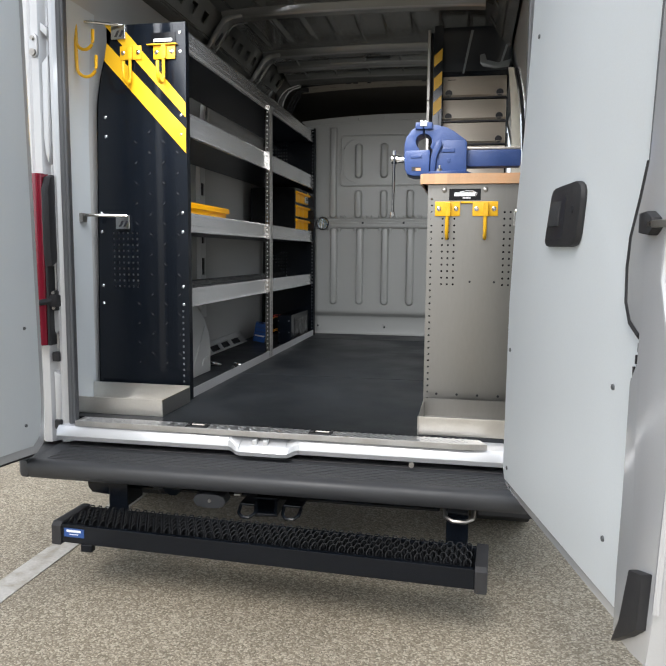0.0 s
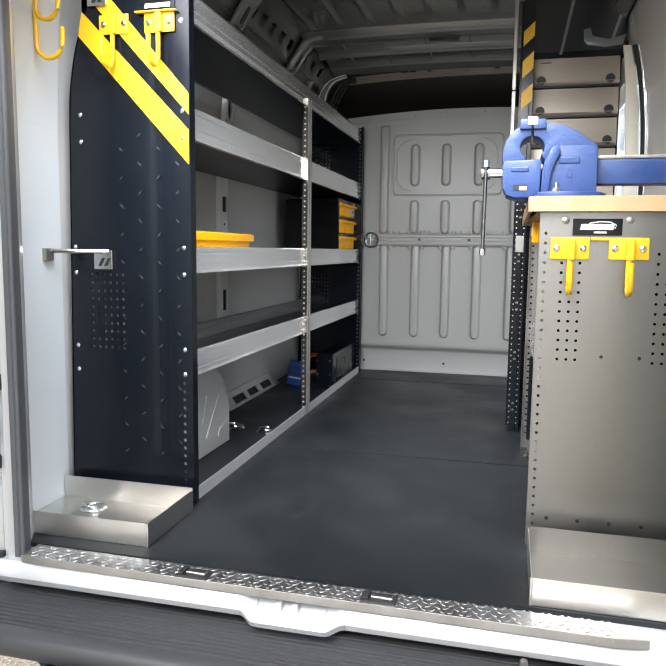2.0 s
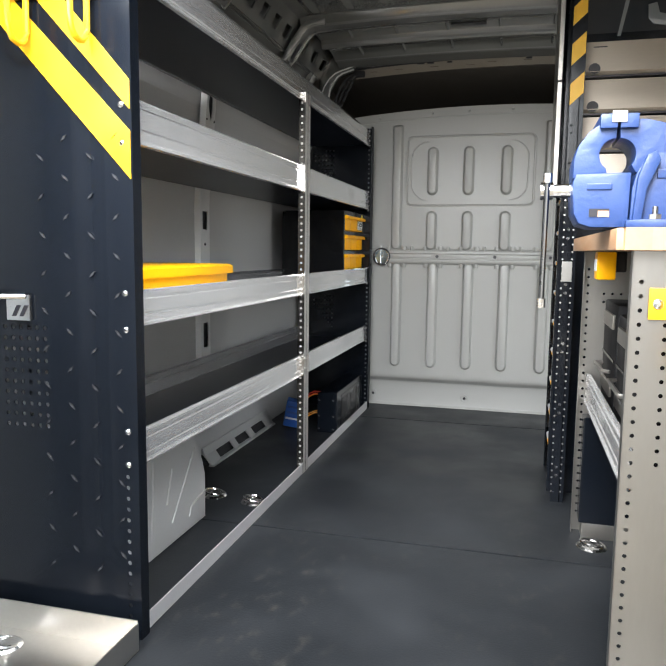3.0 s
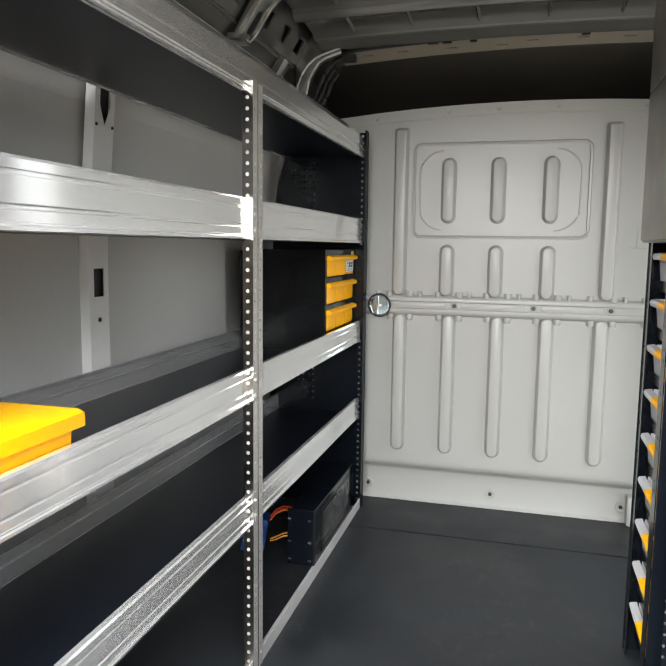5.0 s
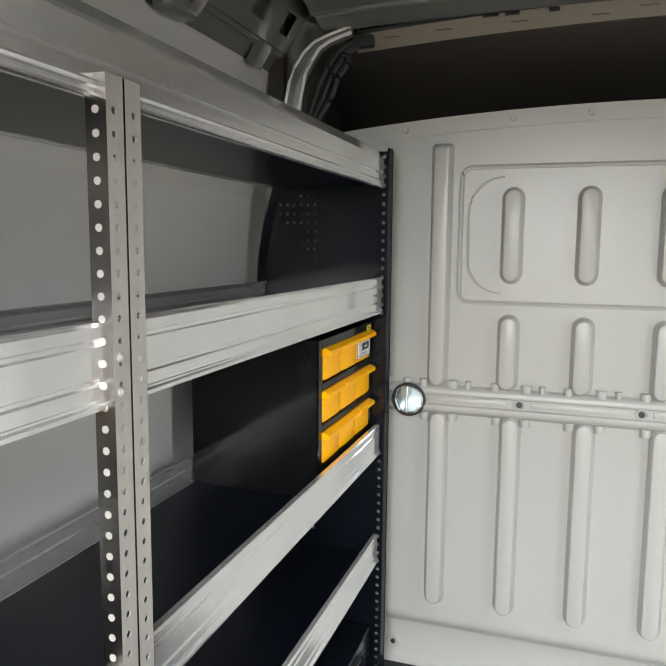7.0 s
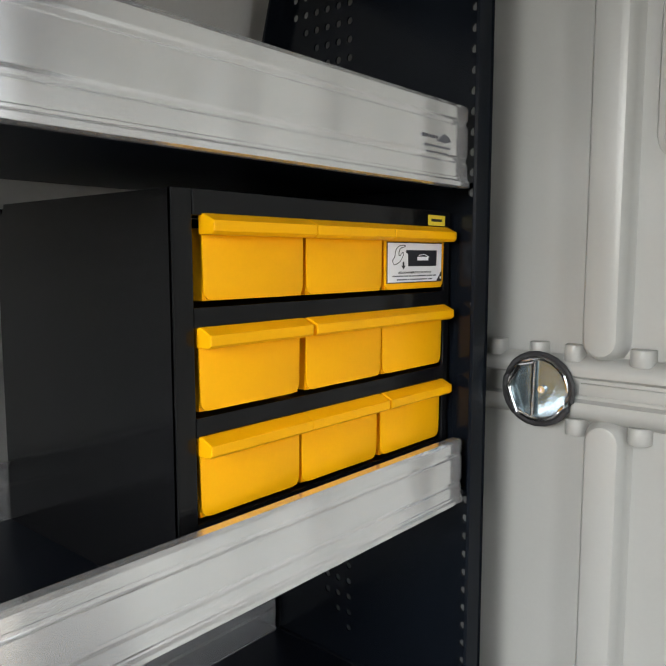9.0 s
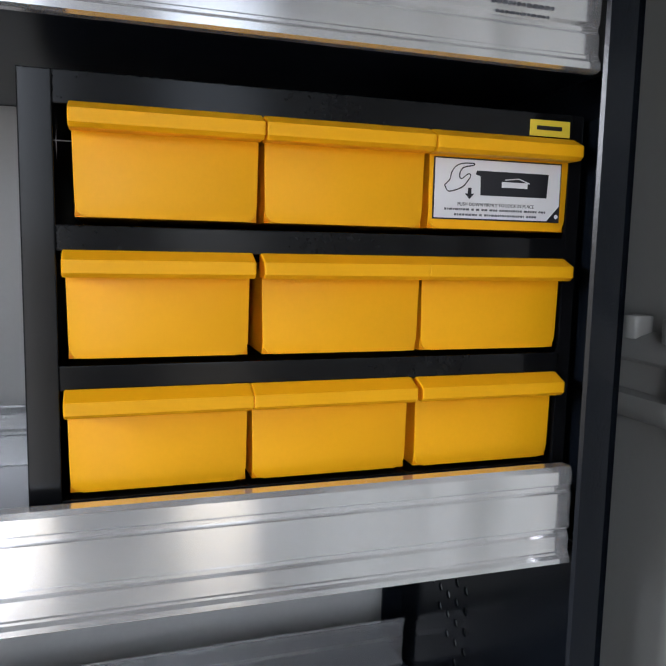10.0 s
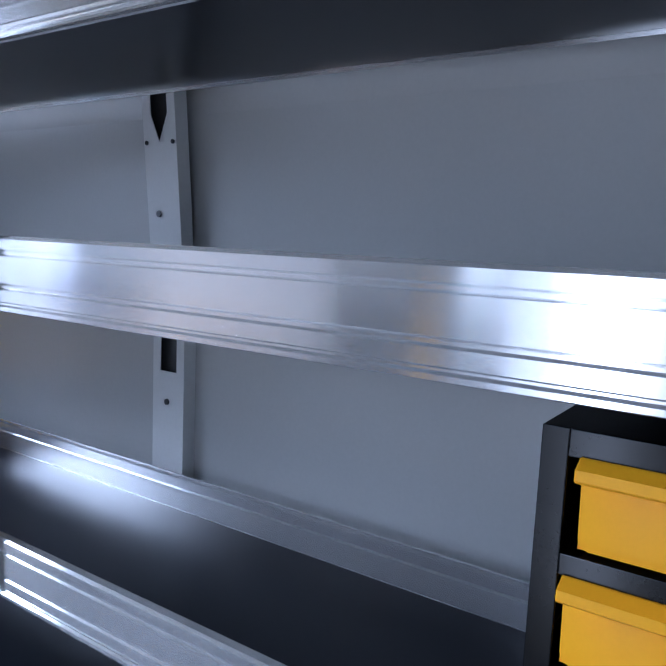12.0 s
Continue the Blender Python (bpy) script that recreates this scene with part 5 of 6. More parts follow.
# a pale disc fills each hole of the post's flange
disc_mesh = mesh_of("stud", rod(bmesh.new(), (0, -0.0006, 0), (0, 0.0012, 0), 0.0046, 10), POST)
for j in range(1, 58):
    s = new("stud", disc_mesh)
    s.parent = post
    s.matrix_basis = pose(-0.514, 1.690, 1.495 * (j + 0.5) / 59)
for z in (0.45, 0.76, 1.165):
    screw(post, (-0.5, 1.702, z - 0.02), (1, 0, 0), 0.006, POST)
    screw(post, (-0.5, 1.702, z + 0.02), (1, 0, 0), 0.006, POST)

# maker sticker on the third lip
stick = thing("lip_sticker", (FX, 2.849, 1.16), "dark printed maker mark with small text bars on the aluminium lip", "sticker")
for y, w, h in ((2.828, 0.004, 0.004), (2.834, 0.005, 0.0035), (2.842, 0.004, 0.003), (2.849, 0.005, 0.0035), (2.856, 0.004, 0.003)):
    part("mark", B(FX, FX + 0.0012, y - w / 2, y + w / 2, 1.179 - h / 2, 1.179 + h / 2), PRINT, stick)
part("mark", prism(bmesh.new(), [(2.859, 1.175), (2.871, 1.184), (2.881, 1.182), (2.886, 1.177), (2.875, 1.174)], "x", FX, FX + 0.0016), PRINT, stick)
random.seed(12)
for z, a, b, high in ((1.1685, 2.831, 2.885, 0.0011), (1.1615, 2.835, 2.881, 0.0009)):
    y = a
    while y < b:
        n = random.uniform(0.002, 0.005)
        part("mark", B(FX, FX + 0.0012, y, min(b, y + n), z - high, z + high), PRINT, stick)
        y += n + 0.0012


# ---- yellow hooks and grab bars ----
def hook_at(x, z, y, group, name="tool_hook", reach=0.07, drop=0.10):
    """A yellow two-bolt tool hook on a plate that faces the rear."""
    h = thing(name, (x, y, z), "yellow steel tool hook bolted to an end panel", "tool hook", group)
    part("plate", smooth(B(x - 0.048, x + 0.048, y - 0.005, y, z - 0.028, z + 0.028, 0.002)), YELLOW, h)
    part("rib", B(x - 0.008, x + 0.012, y - 0.02, y - 0.005, z - 0.03, z + 0.025, 0.003), YELLOW, h)
    part("bar", smooth(sweep(bmesh.new(), [(x, y - 0.012, z - 0.02), (x, y - 0.013, z - drop), (x, y - 0.018, z - drop - 0.016), (x, y - 0.03, z - drop - 0.027), (x, y - 0.042, z - drop - 0.029), (x, y - reach + 0.012, z - drop - 0.024), (x, y - reach + 0.003, z - drop - 0.012), (x, y - reach, z - drop + 0.01), (x, y - reach, z - drop + 0.05)], 0.0068, 8)), YELLOW, h)
    for s in (-1, 1):
        screw(h, (x + s * 0.033, y - 0.005, z), (0, -1, 0), 0.009)
    return h


hook_at(-0.73, 1.455, 0.4165, "hooks on the shelving panel")
hook_at(-0.582, 1.452, 0.4165, "hooks on the shelving panel")
solid("hook_strip", B(-0.655, -0.525, 0.40, 0.4165, 1.479, 1.484, 0.002), YELLOW, "thin yellow steel strip above a hook", "hook strip")
wall_hook = thing("wall_hook", (-0.915, 0.285, 1.55), "yellow steel double hook on the side lining", "wall hook")
part("plate", smooth(B(-0.912, -0.905, 0.25, 0.33, 1.53, 1.61, 0.003)), YELLOW, wall_hook)
for dz, r in ((0.0, 0.036), (-0.10, 0.042)):
    bow = [(-0.900 + r - r * math.cos(radians(a)), 0.285, 1.475 + dz - r * math.sin(radians(a))) for a in range(0, 181, 15)]
    part("bar", smooth(sweep(bmesh.new(), [(-0.905, 0.285, 1.56 + dz * 0.5), (-0.901, 0.285, 1.52 + dz)] + bow + [(-0.899 + 2 * r, 0.285, 1.515 + dz)], 0.0065, 8)), YELLOW, wall_hook)
for z in (0.787, 1.565):
    g = thing("grab_bar", (-0.85, 0.39, z), "bright zinc bar bracing the shelving to the wall", "grab bar", "brace bars")
    part("bar", smooth(sweep(bmesh.new(), [(-0.925, 0.33, z), (-0.90, 0.335, z), (-0.765, 0.412, z)], 0.007, 8)), CHROME, g)
    part("bracket", B(-0.815, -0.752, 0.409, 0.4175, z - 0.055, z + 0.004, 0.002), CHROME, g)
    part("bracket_slot", prism(bmesh.new(), [(-0.80, z - 0.045), (-0.79, z - 0.045), (-0.776, z - 0.02), (-0.786, z - 0.02)], "y", 0.4075, 0.4095), INK, g)
    part("bracket_slot", prism(bmesh.new(), [(-0.78, z - 0.045), (-0.77, z - 0.045), (-0.756, z - 0.02), (-0.766, z - 0.02)], "y", 0.4075, 0.4095), INK, g)
    part("wall_foot", B(-0.928, -0.91, 0.31, 0.345, z - 0.03, z + 0.008, 0.003), ZINC, g)


# ---- aluminium trays at the foot of both units ----
def open_tray(x0, x1, y0, y1, label, ring):
    t = thing("foot_tray", ((x0 + x1) / 2, (y0 + y1) / 2, 0), label, "tray", "foot trays")
    h = 0.066
    part("front_wall", B(x0, x1, y0, y0 + 0.003, 0.001, h, 0.001), TRAY, t)
    inner = x1 if x1 < 0 else x0
    part("side_wall", B(inner - 0.0015, inner + 0.0015, y0 + 0.003, y1, 0.001, h, 0.001), TRAY, t)
    part("corner_edge", rod(bmesh.new(), (inner, y0 + 0.001, 0.001), (inner, y0 + 0.001, h), 0.004, 8), TRAY, t)
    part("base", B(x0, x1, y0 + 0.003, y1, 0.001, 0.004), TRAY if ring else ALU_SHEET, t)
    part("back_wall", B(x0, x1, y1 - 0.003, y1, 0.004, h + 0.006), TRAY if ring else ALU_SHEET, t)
    if ring:
        part("ring_dish", rod(bmesh.new(), (ring[0], ring[1], 0.004), (ring[0], ring[1], 0.009), 0.04, 24, 0.034), CHROME, t)
        part("ring", ring_shape(bmesh.new(), (ring[0], ring[1], 0.012), (0.1, 0.2, 1), 0.03, 0.004), CHROME, t)
    return t


open_tray(-0.922, -0.478, 0.10, 0.38, "open brushed aluminium foot tray before the shelving panel", (-0.775, 0.31))
open_tray(0.513, 0.895, 0.052, 0.35, "open brushed aluminium foot tray before the workbench", None)

# floor tie-down rings
for x, y in ((-0.575, 1.335), (0.563, 1.27), (-0.738, 1.36)):
    r = thing("floor_ring", (x, y, 0), "zinc tie-down ring recessed in the dark floor", "tie-down ring", "floor rings")
    part("dish", rod(bmesh.new(), (x, y, 0.0), (x, y, 0.006), 0.047, 24, 0.041), CHROME, r)
    part("ring", ring_shape(bmesh.new(), (x, y, 0.012), (0.15, 0.1, 1), 0.034, 0.004), CHROME, r)
    part("bar", rod(bmesh.new(), (x - 0.03, y, 0.01), (x + 0.03, y, 0.01), 0.004, 8), CHROME, r)

# ---- parts cabinet with nine bins ----
CX = -0.548
cab = thing("bin_cabinet", (-0.7, 2.73, 0.735), "black steel parts cabinet with nine yellow bins on a shelf", "bin cabinet")
part("side", prism(bmesh.new(), [(CX, 0.7255), (CX, 1.092), (-0.85, 1.092), (-0.872, 1.06), (-0.872, 0.7255)], "y", 2.505, 2.509), STEEL_BLACK, cab)
part("side", prism(bmesh.new(), [(CX, 0.7255), (CX, 1.092), (-0.85, 1.092), (-0.872, 1.06), (-0.872, 0.7255)], "y", 2.941, 2.945), STEEL_BLACK, cab)
part("top", B(-0.86, CX - 0.002, 2.509, 2.941, 1.088, 1.0925), STEEL_BLACK, cab)
part("back", B(-0.872, -0.868, 2.509, 2.941, 0.7255, 1.088), STEEL_BLACK, cab)
part("front_stile", B(CX - 0.004, CX + 0.001, 2.505, 2.527, 0.7255, 1.0925, 0.001), STEEL_BLACK, cab)
part("front_stile", B(CX - 0.004, CX + 0.001, 2.933, 2.9455, 0.7255, 1.0925, 0.001), STEEL_BLACK, cab)
part("top_rail", B(CX - 0.004, CX + 0.0015, 2.527, 2.933, 1.070, 1.0925, 0.001), STEEL_BLACK, cab)
for z in (0.989, 0.891, 0.794):
    part("tier_rail", B(CX - 0.004, CX + 0.0015, 2.527, 2.933, z - 0.017, z + 0.001, 0.001), STEEL_BLACK, cab)
    part("tier", B(-0.866, CX - 0.004, 2.51, 2.94, z - 0.003, z), STEEL_BLACK, cab)
part("kick_rail", B(CX - 0.004, CX + 0.0015, 2.527, 2.933, 0.7255, 0.777, 0.001), STEEL_BLACK, cab)


def yellow_bin(y, z, label, group, wide=0.131, deep=0.27, high=0.076, at_x=CX, base=None):
    """An open plastic parts bin with a tapered body and a thick front rim; its base is at z and its front at at_x."""
    if base:
        return copy_thing(base, pose(at_x, y, z))
    b = thing("parts_bin", (at_x, y, z), label, "parts bin", group)
    f, t, taper = 0.0, 0.003, 0.002
    bm = bmesh.new()
    outline = [(-wide / 2 + taper + 0.009, 0.0), (wide / 2 - taper - 0.009, 0.0), (wide / 2 - taper - 0.004, 0.0015), (wide / 2 - taper - 0.001, 0.005), (wide / 2 - taper, 0.01), (wide / 2 - 0.001, high - 0.014), (-wide / 2 + 0.001, high - 0.014), (-wide / 2 + taper, 0.01), (-wide / 2 + taper + 0.001, 0.005), (-wide / 2 + taper + 0.004, 0.0015)]
    prism(bm, [(y + u, z + v) for u, v in outline], "x", at_x - 0.003, at_x, 0.0012)
    part("front", smooth(bm), BIN_YELLOW, b)
    bm = bmesh.new()
    for s in (-1, 1):
        prism(bm, [(y + s * (wide / 2 - taper), z), (y + s * (wide / 2 - taper - t), z), (y + s * (wide / 2 - 0.004 - t), z + high - 0.012), (y + s * (wide / 2 - 0.004), z + high - 0.012)], "x", at_x - deep, at_x - 0.003)
    box(bm, at_x - deep, at_x - 0.003, y - wide / 2 + taper, y + wide / 2 - taper, z, z + t)
    box(bm, at_x - deep, at_x - deep + t, y - wide / 2 + taper, y + wide / 2 - taper, z, z + high - 0.012)
    part("body", bm, BIN_YELLOW, b)
    rim = [(at_x - 0.004, z + high - 0.018), (at_x + 0.014, z + high - 0.018), (at_x + 0.018, z + high - 0.015), (at_x + 0.018, z + high - 0.006), (at_x + 0.004, z + high + 0.0005), (at_x - 0.004, z + high)]
    part("rim", prism(bmesh.new(), rim, "y", y - wide / 2 - 0.0005, y + wide / 2 + 0.0005, 0.0015), BIN_YELLOW, b)
    return b


first = None
BINS = {0: (2.600, 2.733, 2.866), 1: (2.594, 2.732, 2.863), 2: (2.593, 2.725, 2.861)}
for row, z in enumerate((1.0015, 0.9025, 0.805)):
    for y in BINS[row]:
        made = yellow_bin(y, z, "yellow plastic parts bin with a thick front rim", "bins in the cabinet", base=first)
        first = first or made

# instruction label on the third bin, tag above it
lab = thing("bin_label", (CX, 2.866, 1.02), "white instruction label with a hand drawing and grey text bars", "label")
y0, y1, z0, z1 = 2.808, 2.926, 1.003, 1.052
part("border", B(CX + 0.0006, CX + 0.0012, y0, y1, z0, z1), INK, lab)
part("sheet", B(CX + 0.0012, CX + 0.0018, y0 + 0.0012, y1 - 0.0012, z0 + 0.0012, z1 - 0.0012), WHITE, lab)
part("bin_picture", prism(bmesh.new(), [(2.846, 1.0425), (2.913, 1.0425), (2.912, 1.023), (2.85, 1.023), (2.8495, 1.038), (2.845, 1.0395)], "x", CX + 0.0018, CX + 0.0022), INK, lab)
part("bin_mark", B(CX + 0.0022, CX + 0.0026, 2.869, 2.893, 1.030, 1.0345), WHITE, lab)
part("bin_mark_curve", smooth(sweep(bmesh.new(), [(CX + 0.0022, 2.872, 1.0362), (CX + 0.0022, 2.885, 1.0376), (CX + 0.0022, 2.895, 1.034)], 0.0005, 5)), WHITE, lab)
part("arrow", prism(bmesh.new(), [(2.8385, 1.0285), (2.8415, 1.0285), (2.8415, 1.024), (2.844, 1.024), (2.84, 1.0195), (2.836, 1.024), (2.8385, 1.024)], "x", CX + 0.0018, CX + 0.0022), INK, lab)
part("fingers", smooth(sweep(bmesh.new(), eased([(CX + 0.0018, y, z) for y, z in ((2.8175, 1.0300), (2.8220, 1.0344), (2.8232, 1.0394), (2.8264, 1.0445), (2.8327, 1.0475), (2.8424, 1.0480), (2.8429, 1.0465), (2.8343, 1.0445), (2.8310, 1.0409), (2.8307, 1.0367), (2.8330, 1.0357), (2.8368, 1.0387), (2.8393, 1.0397), (2.8404, 1.0377), (2.8373, 1.0332), (2.8327, 1.0286), (2.8216, 1.0250), (2.8175, 1.0300))], 3), 0.0005, 5)), INK, lab)


def lettering(text, y, z, size, parent):
    """A line of upright lettering that faces the aisle, centred on y."""
    cu = bpy.data.curves.new("lettering", "FONT")
    cu.body, cu.size, cu.align_x, cu.extrude = text, size, "CENTER", 0.0001
    cu.materials.append(INK)
    ob = new("lettering", cu)
    ob.parent = parent
    ob.matrix_parent_inverse = Matrix.Translation(-parent.location)
    ob.matrix_basis = Matrix.Translation((CX + 0.0021, y, z)) @ Matrix(((0, 0, 1, 0), (1, 0, 0, 0), (0, 1, 0, 0), (0, 0, 0, 1)))
    return ob


lettering("PUSH DOWN FIRMLY TO LOCK IN PLACE", 2.865, 1.0142, 0.0038, lab)
for k, (a, b) in enumerate(((2.818, 2.912), (2.827, 2.903))):
    z = 1.0113 - 0.0042 * k
    x = a
    random.seed(40 + k)
    while x < b:
        n = random.uniform(0.001, 0.0028)
        part("text_bar", B(CX + 0.0018, CX + 0.0021, x, min(b, x + n), z - 0.0008, z + 0.0008), PRINT, lab)
        x += n + 0.0007 + (0.0015 if random.random() < 0.18 else 0)
part("corner_fold", prism(bmesh.new(), [(y1 - 0.013, z0 + 0.001), (y1 - 0.001, z0 + 0.001), (y1 - 0.001, z0 + 0.014)], "x", CX + 0.0018, CX + 0.0022), INK, lab)
part("corner_dot", rod(bmesh.new(), (CX + 0.0022, y1 - 0.004, z0 + 0.005), (CX + 0.0025, y1 - 0.004, z0 + 0.005), 0.0018, 10), WHITE, lab)
tag = thing("cabinet_tag", (CX, 2.91, 1.075), "small pale yellow maker tag on the cabinet rail", "tag")
part("base", B(CX + 0.0015, CX + 0.0024, 2.893, 2.931, 1.0735, 1.0865), TAG_YELLOW, tag)
part("mark", B(CX + 0.0024, CX + 0.0028, 2.899, 2.923, 1.0785, 1.0818), INK, tag)

# the cabinet stands on the shelf deck with its labels
for ob in (cab, lab, tag):
    ob.location += Vector((0, -0.003, 0.006))

# ---- loose things on and under the shelves ----
ty = thing("drawer_tray", (-0.66, 0.78, 0.735), "shallow yellow plastic tray lying on the shelf", "tray")
part("body", smooth(prism(bmesh.new(), [(-0.53, 0.842), (-0.535, 0.79), (-0.545, 0.736), (-0.78, 0.736), (-0.795, 0.842)], "y", 0.50, 1.015, 0.006)), BIN_YELLOW, ty)
part("rim", smooth(prism(bmesh.new(), [(-0.522, 0.828), (-0.522, 0.85), (-0.535, 0.855), (-0.79, 0.855), (-0.803, 0.85), (-0.803, 0.828)], "y", 0.48, 1.035, 0.004)), BIN_YELLOW, ty)
part("front_foot", B(-0.536, -0.528, 0.51, 0.80, 0.76, 0.795, 0.004), BIN_YELLOW, ty)

inv = thing("inverter", (-0.58, 2.62, 0), "black power inverter with a mesh side on the floor", "inverter")
part("case", B(-0.626, -0.5265, 2.33, 2.90, 0.002, 0.205, 0.004), BLACK, inv)
bm = bmesh.new()
for k in range(30):
    box(bm, -0.5245, -0.523, 2.43 + 0.0125 * k, 2.4325 + 0.0125 * k, 0.035, 0.165)
for k in range(11):
    box(bm, -0.5245, -0.5225, 2.43, 2.80, 0.038 + 0.0122 * k, 0.0402 + 0.0122 * k)
part("mesh_grille", bm, DARK_STEEL, inv, "grey wire mesh grille")
part("grille_frame", B(-0.528, -0.5243, 2.415, 2.815, 0.022, 0.178, 0.001), STEEL_BLACK, inv)
for x in (-0.618, -0.545):
    for z in (0.02, 0.085, 0.165):
        screw(inv, (x, 2.33, z), (0, -1, 0), 0.006)
for k, (mat, dz) in enumerate(((WIRE_RED, 0.055), (WIRE_RED, 0.045), (WIRE_ORANGE, 0.04), (WIRE_ORANGE, -0.055), (WIRE_ORANGE, -0.045))):
    part("wire", smooth(sweep(bmesh.new(), [(-0.612, 2.335 + 0.008 * k, 0.15 + dz), (-0.645, 2.34, 0.15 + dz), (-0.67, 2.335, 0.137 + dz), (-0.69, 2.33, 0.12 + dz * 0.8)], 0.0026, 6)), mat, inv)
blue = thing("blue_battery_box", (-0.785, 2.40, 0), "small bright blue plastic box tilted on the floor", "box")
at = pose(-0.785, 2.40, 0.008, 4, 10, 14)
bm = B(-0.042, 0.042, -0.035, 0.035, 0.0, 0.135, 0.006)
bm.transform(at)
part("case", bm, BLUE_BOX, blue)
for k in range(3):
    bm = B(-0.035, 0.035, -0.037, -0.0345, 0.04 + 0.03 * k, 0.05 + 0.03 * k)
    bm.transform(at)
    part("label_bar", bm, WHITE if k == 0 else BLUE_INK, blue)
# ---- workbench on the right ----
bench = thing("workbench", (0.7, 0.9, 0), "aluminium van workbench with perforated end panels", "workbench")
p = 0.0254
us = [0.51, 0.516, 0.532] + [0.556, 0.5785, 0.601, 0.6235, 0.645, 0.70, 0.725, 0.79, 0.8125, 0.835, 0.8575, 0.88]
vs = [0.0] + [0.05 + p * i for i in range(33)] + [0.905]
hs = set()
for j in range(len(vs) - 1):
    mid = (vs[j] + vs[j + 1]) / 2
    if 0 < j < len(vs) - 2:
        hs.add((1, j))
        if 0.515 < mid < 0.80:
            hs |= {(3, j), (4, j), (5, j), (10, j), (11, j), (12, j)}
front_side = part("front_panel", perforated(bmesh.new(), us, vs, hs, 0.0042, lambda u, v, d: (u, 0.40 + d, v), 0.002), ALU_SHEET, bench, "perforated brushed aluminium end panel")
for x in (0.677, 0.77):
    part("single_hole", rod(bmesh.new(), (x, 0.3992, 0.531), (x, 0.401, 0.531), 0.0045, 10), INK, front_side)
us2 = [0.51, 0.516, 0.532, 0.56, 0.585, 0.61, 0.635, 0.88]
part("back_panel", perforated(bmesh.new(), us2, vs, {(1, j) for j in range(1, 33)} | {(i, j) for i in (3, 4, 5) for j in (28, 29)}, 0.0042, lambda u, v, d: (u, 1.40 + d, v), 0.002), ALU_SHEET, bench)
part("panel_flange", B(0.508, 0.511, 0.402, 0.43, 0.0, 0.905), ALU_SHEET, bench)
part("panel_flange", B(0.508, 0.511, 1.375, 1.4, 0.0, 0.905), ALU_SHEET, bench)
# added backing, so that the holes read as dark as in shade
part("inner_board", B(0.537, 0.87, 0.409, 0.413, 0.50, 0.90), STEEL_BLACK, bench, "dark backing added to darken the perforations")
deck = part("shelf", B(0.53, 0.9, 0.404, 1.398, 0.44, 0.446), LINER, bench)
part("front_lip", prism(bmesh.new(), [(0.53 - u, 0.434 + v) for u, v in LIP], "y", 0.432, 1.376), ALU, deck, "ribbed brushed aluminium lip")
part("kick_box", B(0.527, 0.9, 1.33, 1.395, 0.05, 0.39, 0.004), BLACK, bench, "black steel box below the bench shelf")
part("kick_base", B(0.536, 0.9, 1.328, 1.395, 0.0, 0.05, 0.002), ALU_SHEET, bench)
for x in (0.54, 0.62, 0.70, 0.78):
    part("rivet", rod(bmesh.new(), (x, 0.396, 0.045), (x, 0.402, 0.045), 0.005, 8), INK, front_side)
    part("foot_bolt", rod(bmesh.new(), (x + 0.02, 0.396, 0.082), (x + 0.02, 0.402, 0.082), 0.005, 8), INK, front_side)
worktop = thing("worktop", (0.69, 0.9, 0.905), "thick pale beech worktop with rounded front edge", "worktop")
random.seed(5)
x = 0.49
part("stave", smooth(prism(bmesh.new(), [(0.478, 0.40), (0.498, 0.39), (0.4895, 0.383), (0.4895, 1.45), (0.478, 1.45)], "z", 0.906, 0.945, 0.002)), WOOD, worktop)
while x < 0.9:
    wide = min(random.uniform(0.026, 0.055), 0.9 - x)
    if 0.9 - x - wide < 0.02:
        wide = 0.9 - x
    part("stave", prism(bmesh.new(), [(x, 0.38), (x + wide, 0.38), (x + wide, 1.45), (x, 1.45)], "z", 0.906, 0.945), WOOD, worktop)
    x += wide
badge = thing("bench_badge", (0.65, 0.398, 0.865), "black maker badge with pale mark on the bench", "badge")
part("base", B(0.59, 0.71, 0.3955, 0.3995, 0.845, 0.888), STEEL_BLACK, badge)
part("mark", prism(bmesh.new(), [(0.608, 0.86), (0.688, 0.86), (0.691, 0.874), (0.611, 0.874)], "y", 0.3948, 0.3956), WHITE, badge)
part("mark_curve", smooth(sweep(bmesh.new(), [(0.63, 0.3952, 0.876), (0.655, 0.3952, 0.880), (0.68, 0.3952, 0.879), (0.696, 0.3952, 0.871), (0.692, 0.3952, 0.863)], 0.0012, 5)), WHITE, badge)
part("mark", B(0.642, 0.672, 0.3948, 0.3956, 0.851, 0.855), WHITE, badge)
for x in (0.572, 0.728):
    screw(front_side, (x, 0.40, 0.884), (0, -1, 0), 0.011, ZINC)
hook_at(0.585, 0.812, 0.398, "hooks on the bench", drop=0.085, reach=0.06)
hook_at(0.728, 0.812, 0.398, "hooks on the bench", drop=0.085, reach=0.06)
solid("hook_strip", B(0.635, 0.68, 0.39, 0.398, 0.832, 0.84, 0.002), YELLOW, "short yellow steel link between two hooks", "hook strip")
brk = thing("bench_bracket", (0.85, 0.39, 0.75), "bright zinc angle bracket on the bench end", "bracket")
part("plate", B(0.835, 0.885, 0.388, 0.398, 0.745, 0.80, 0.002), CHROME, brk)
part("arm", rod(bmesh.new(), (0.84, 0.38, 0.802), (0.93, 0.36, 0.802), 0.007, 8), CHROME, brk)
part("slot", B(0.85, 0.872, 0.386, 0.3885, 0.757, 0.768), INK, brk)

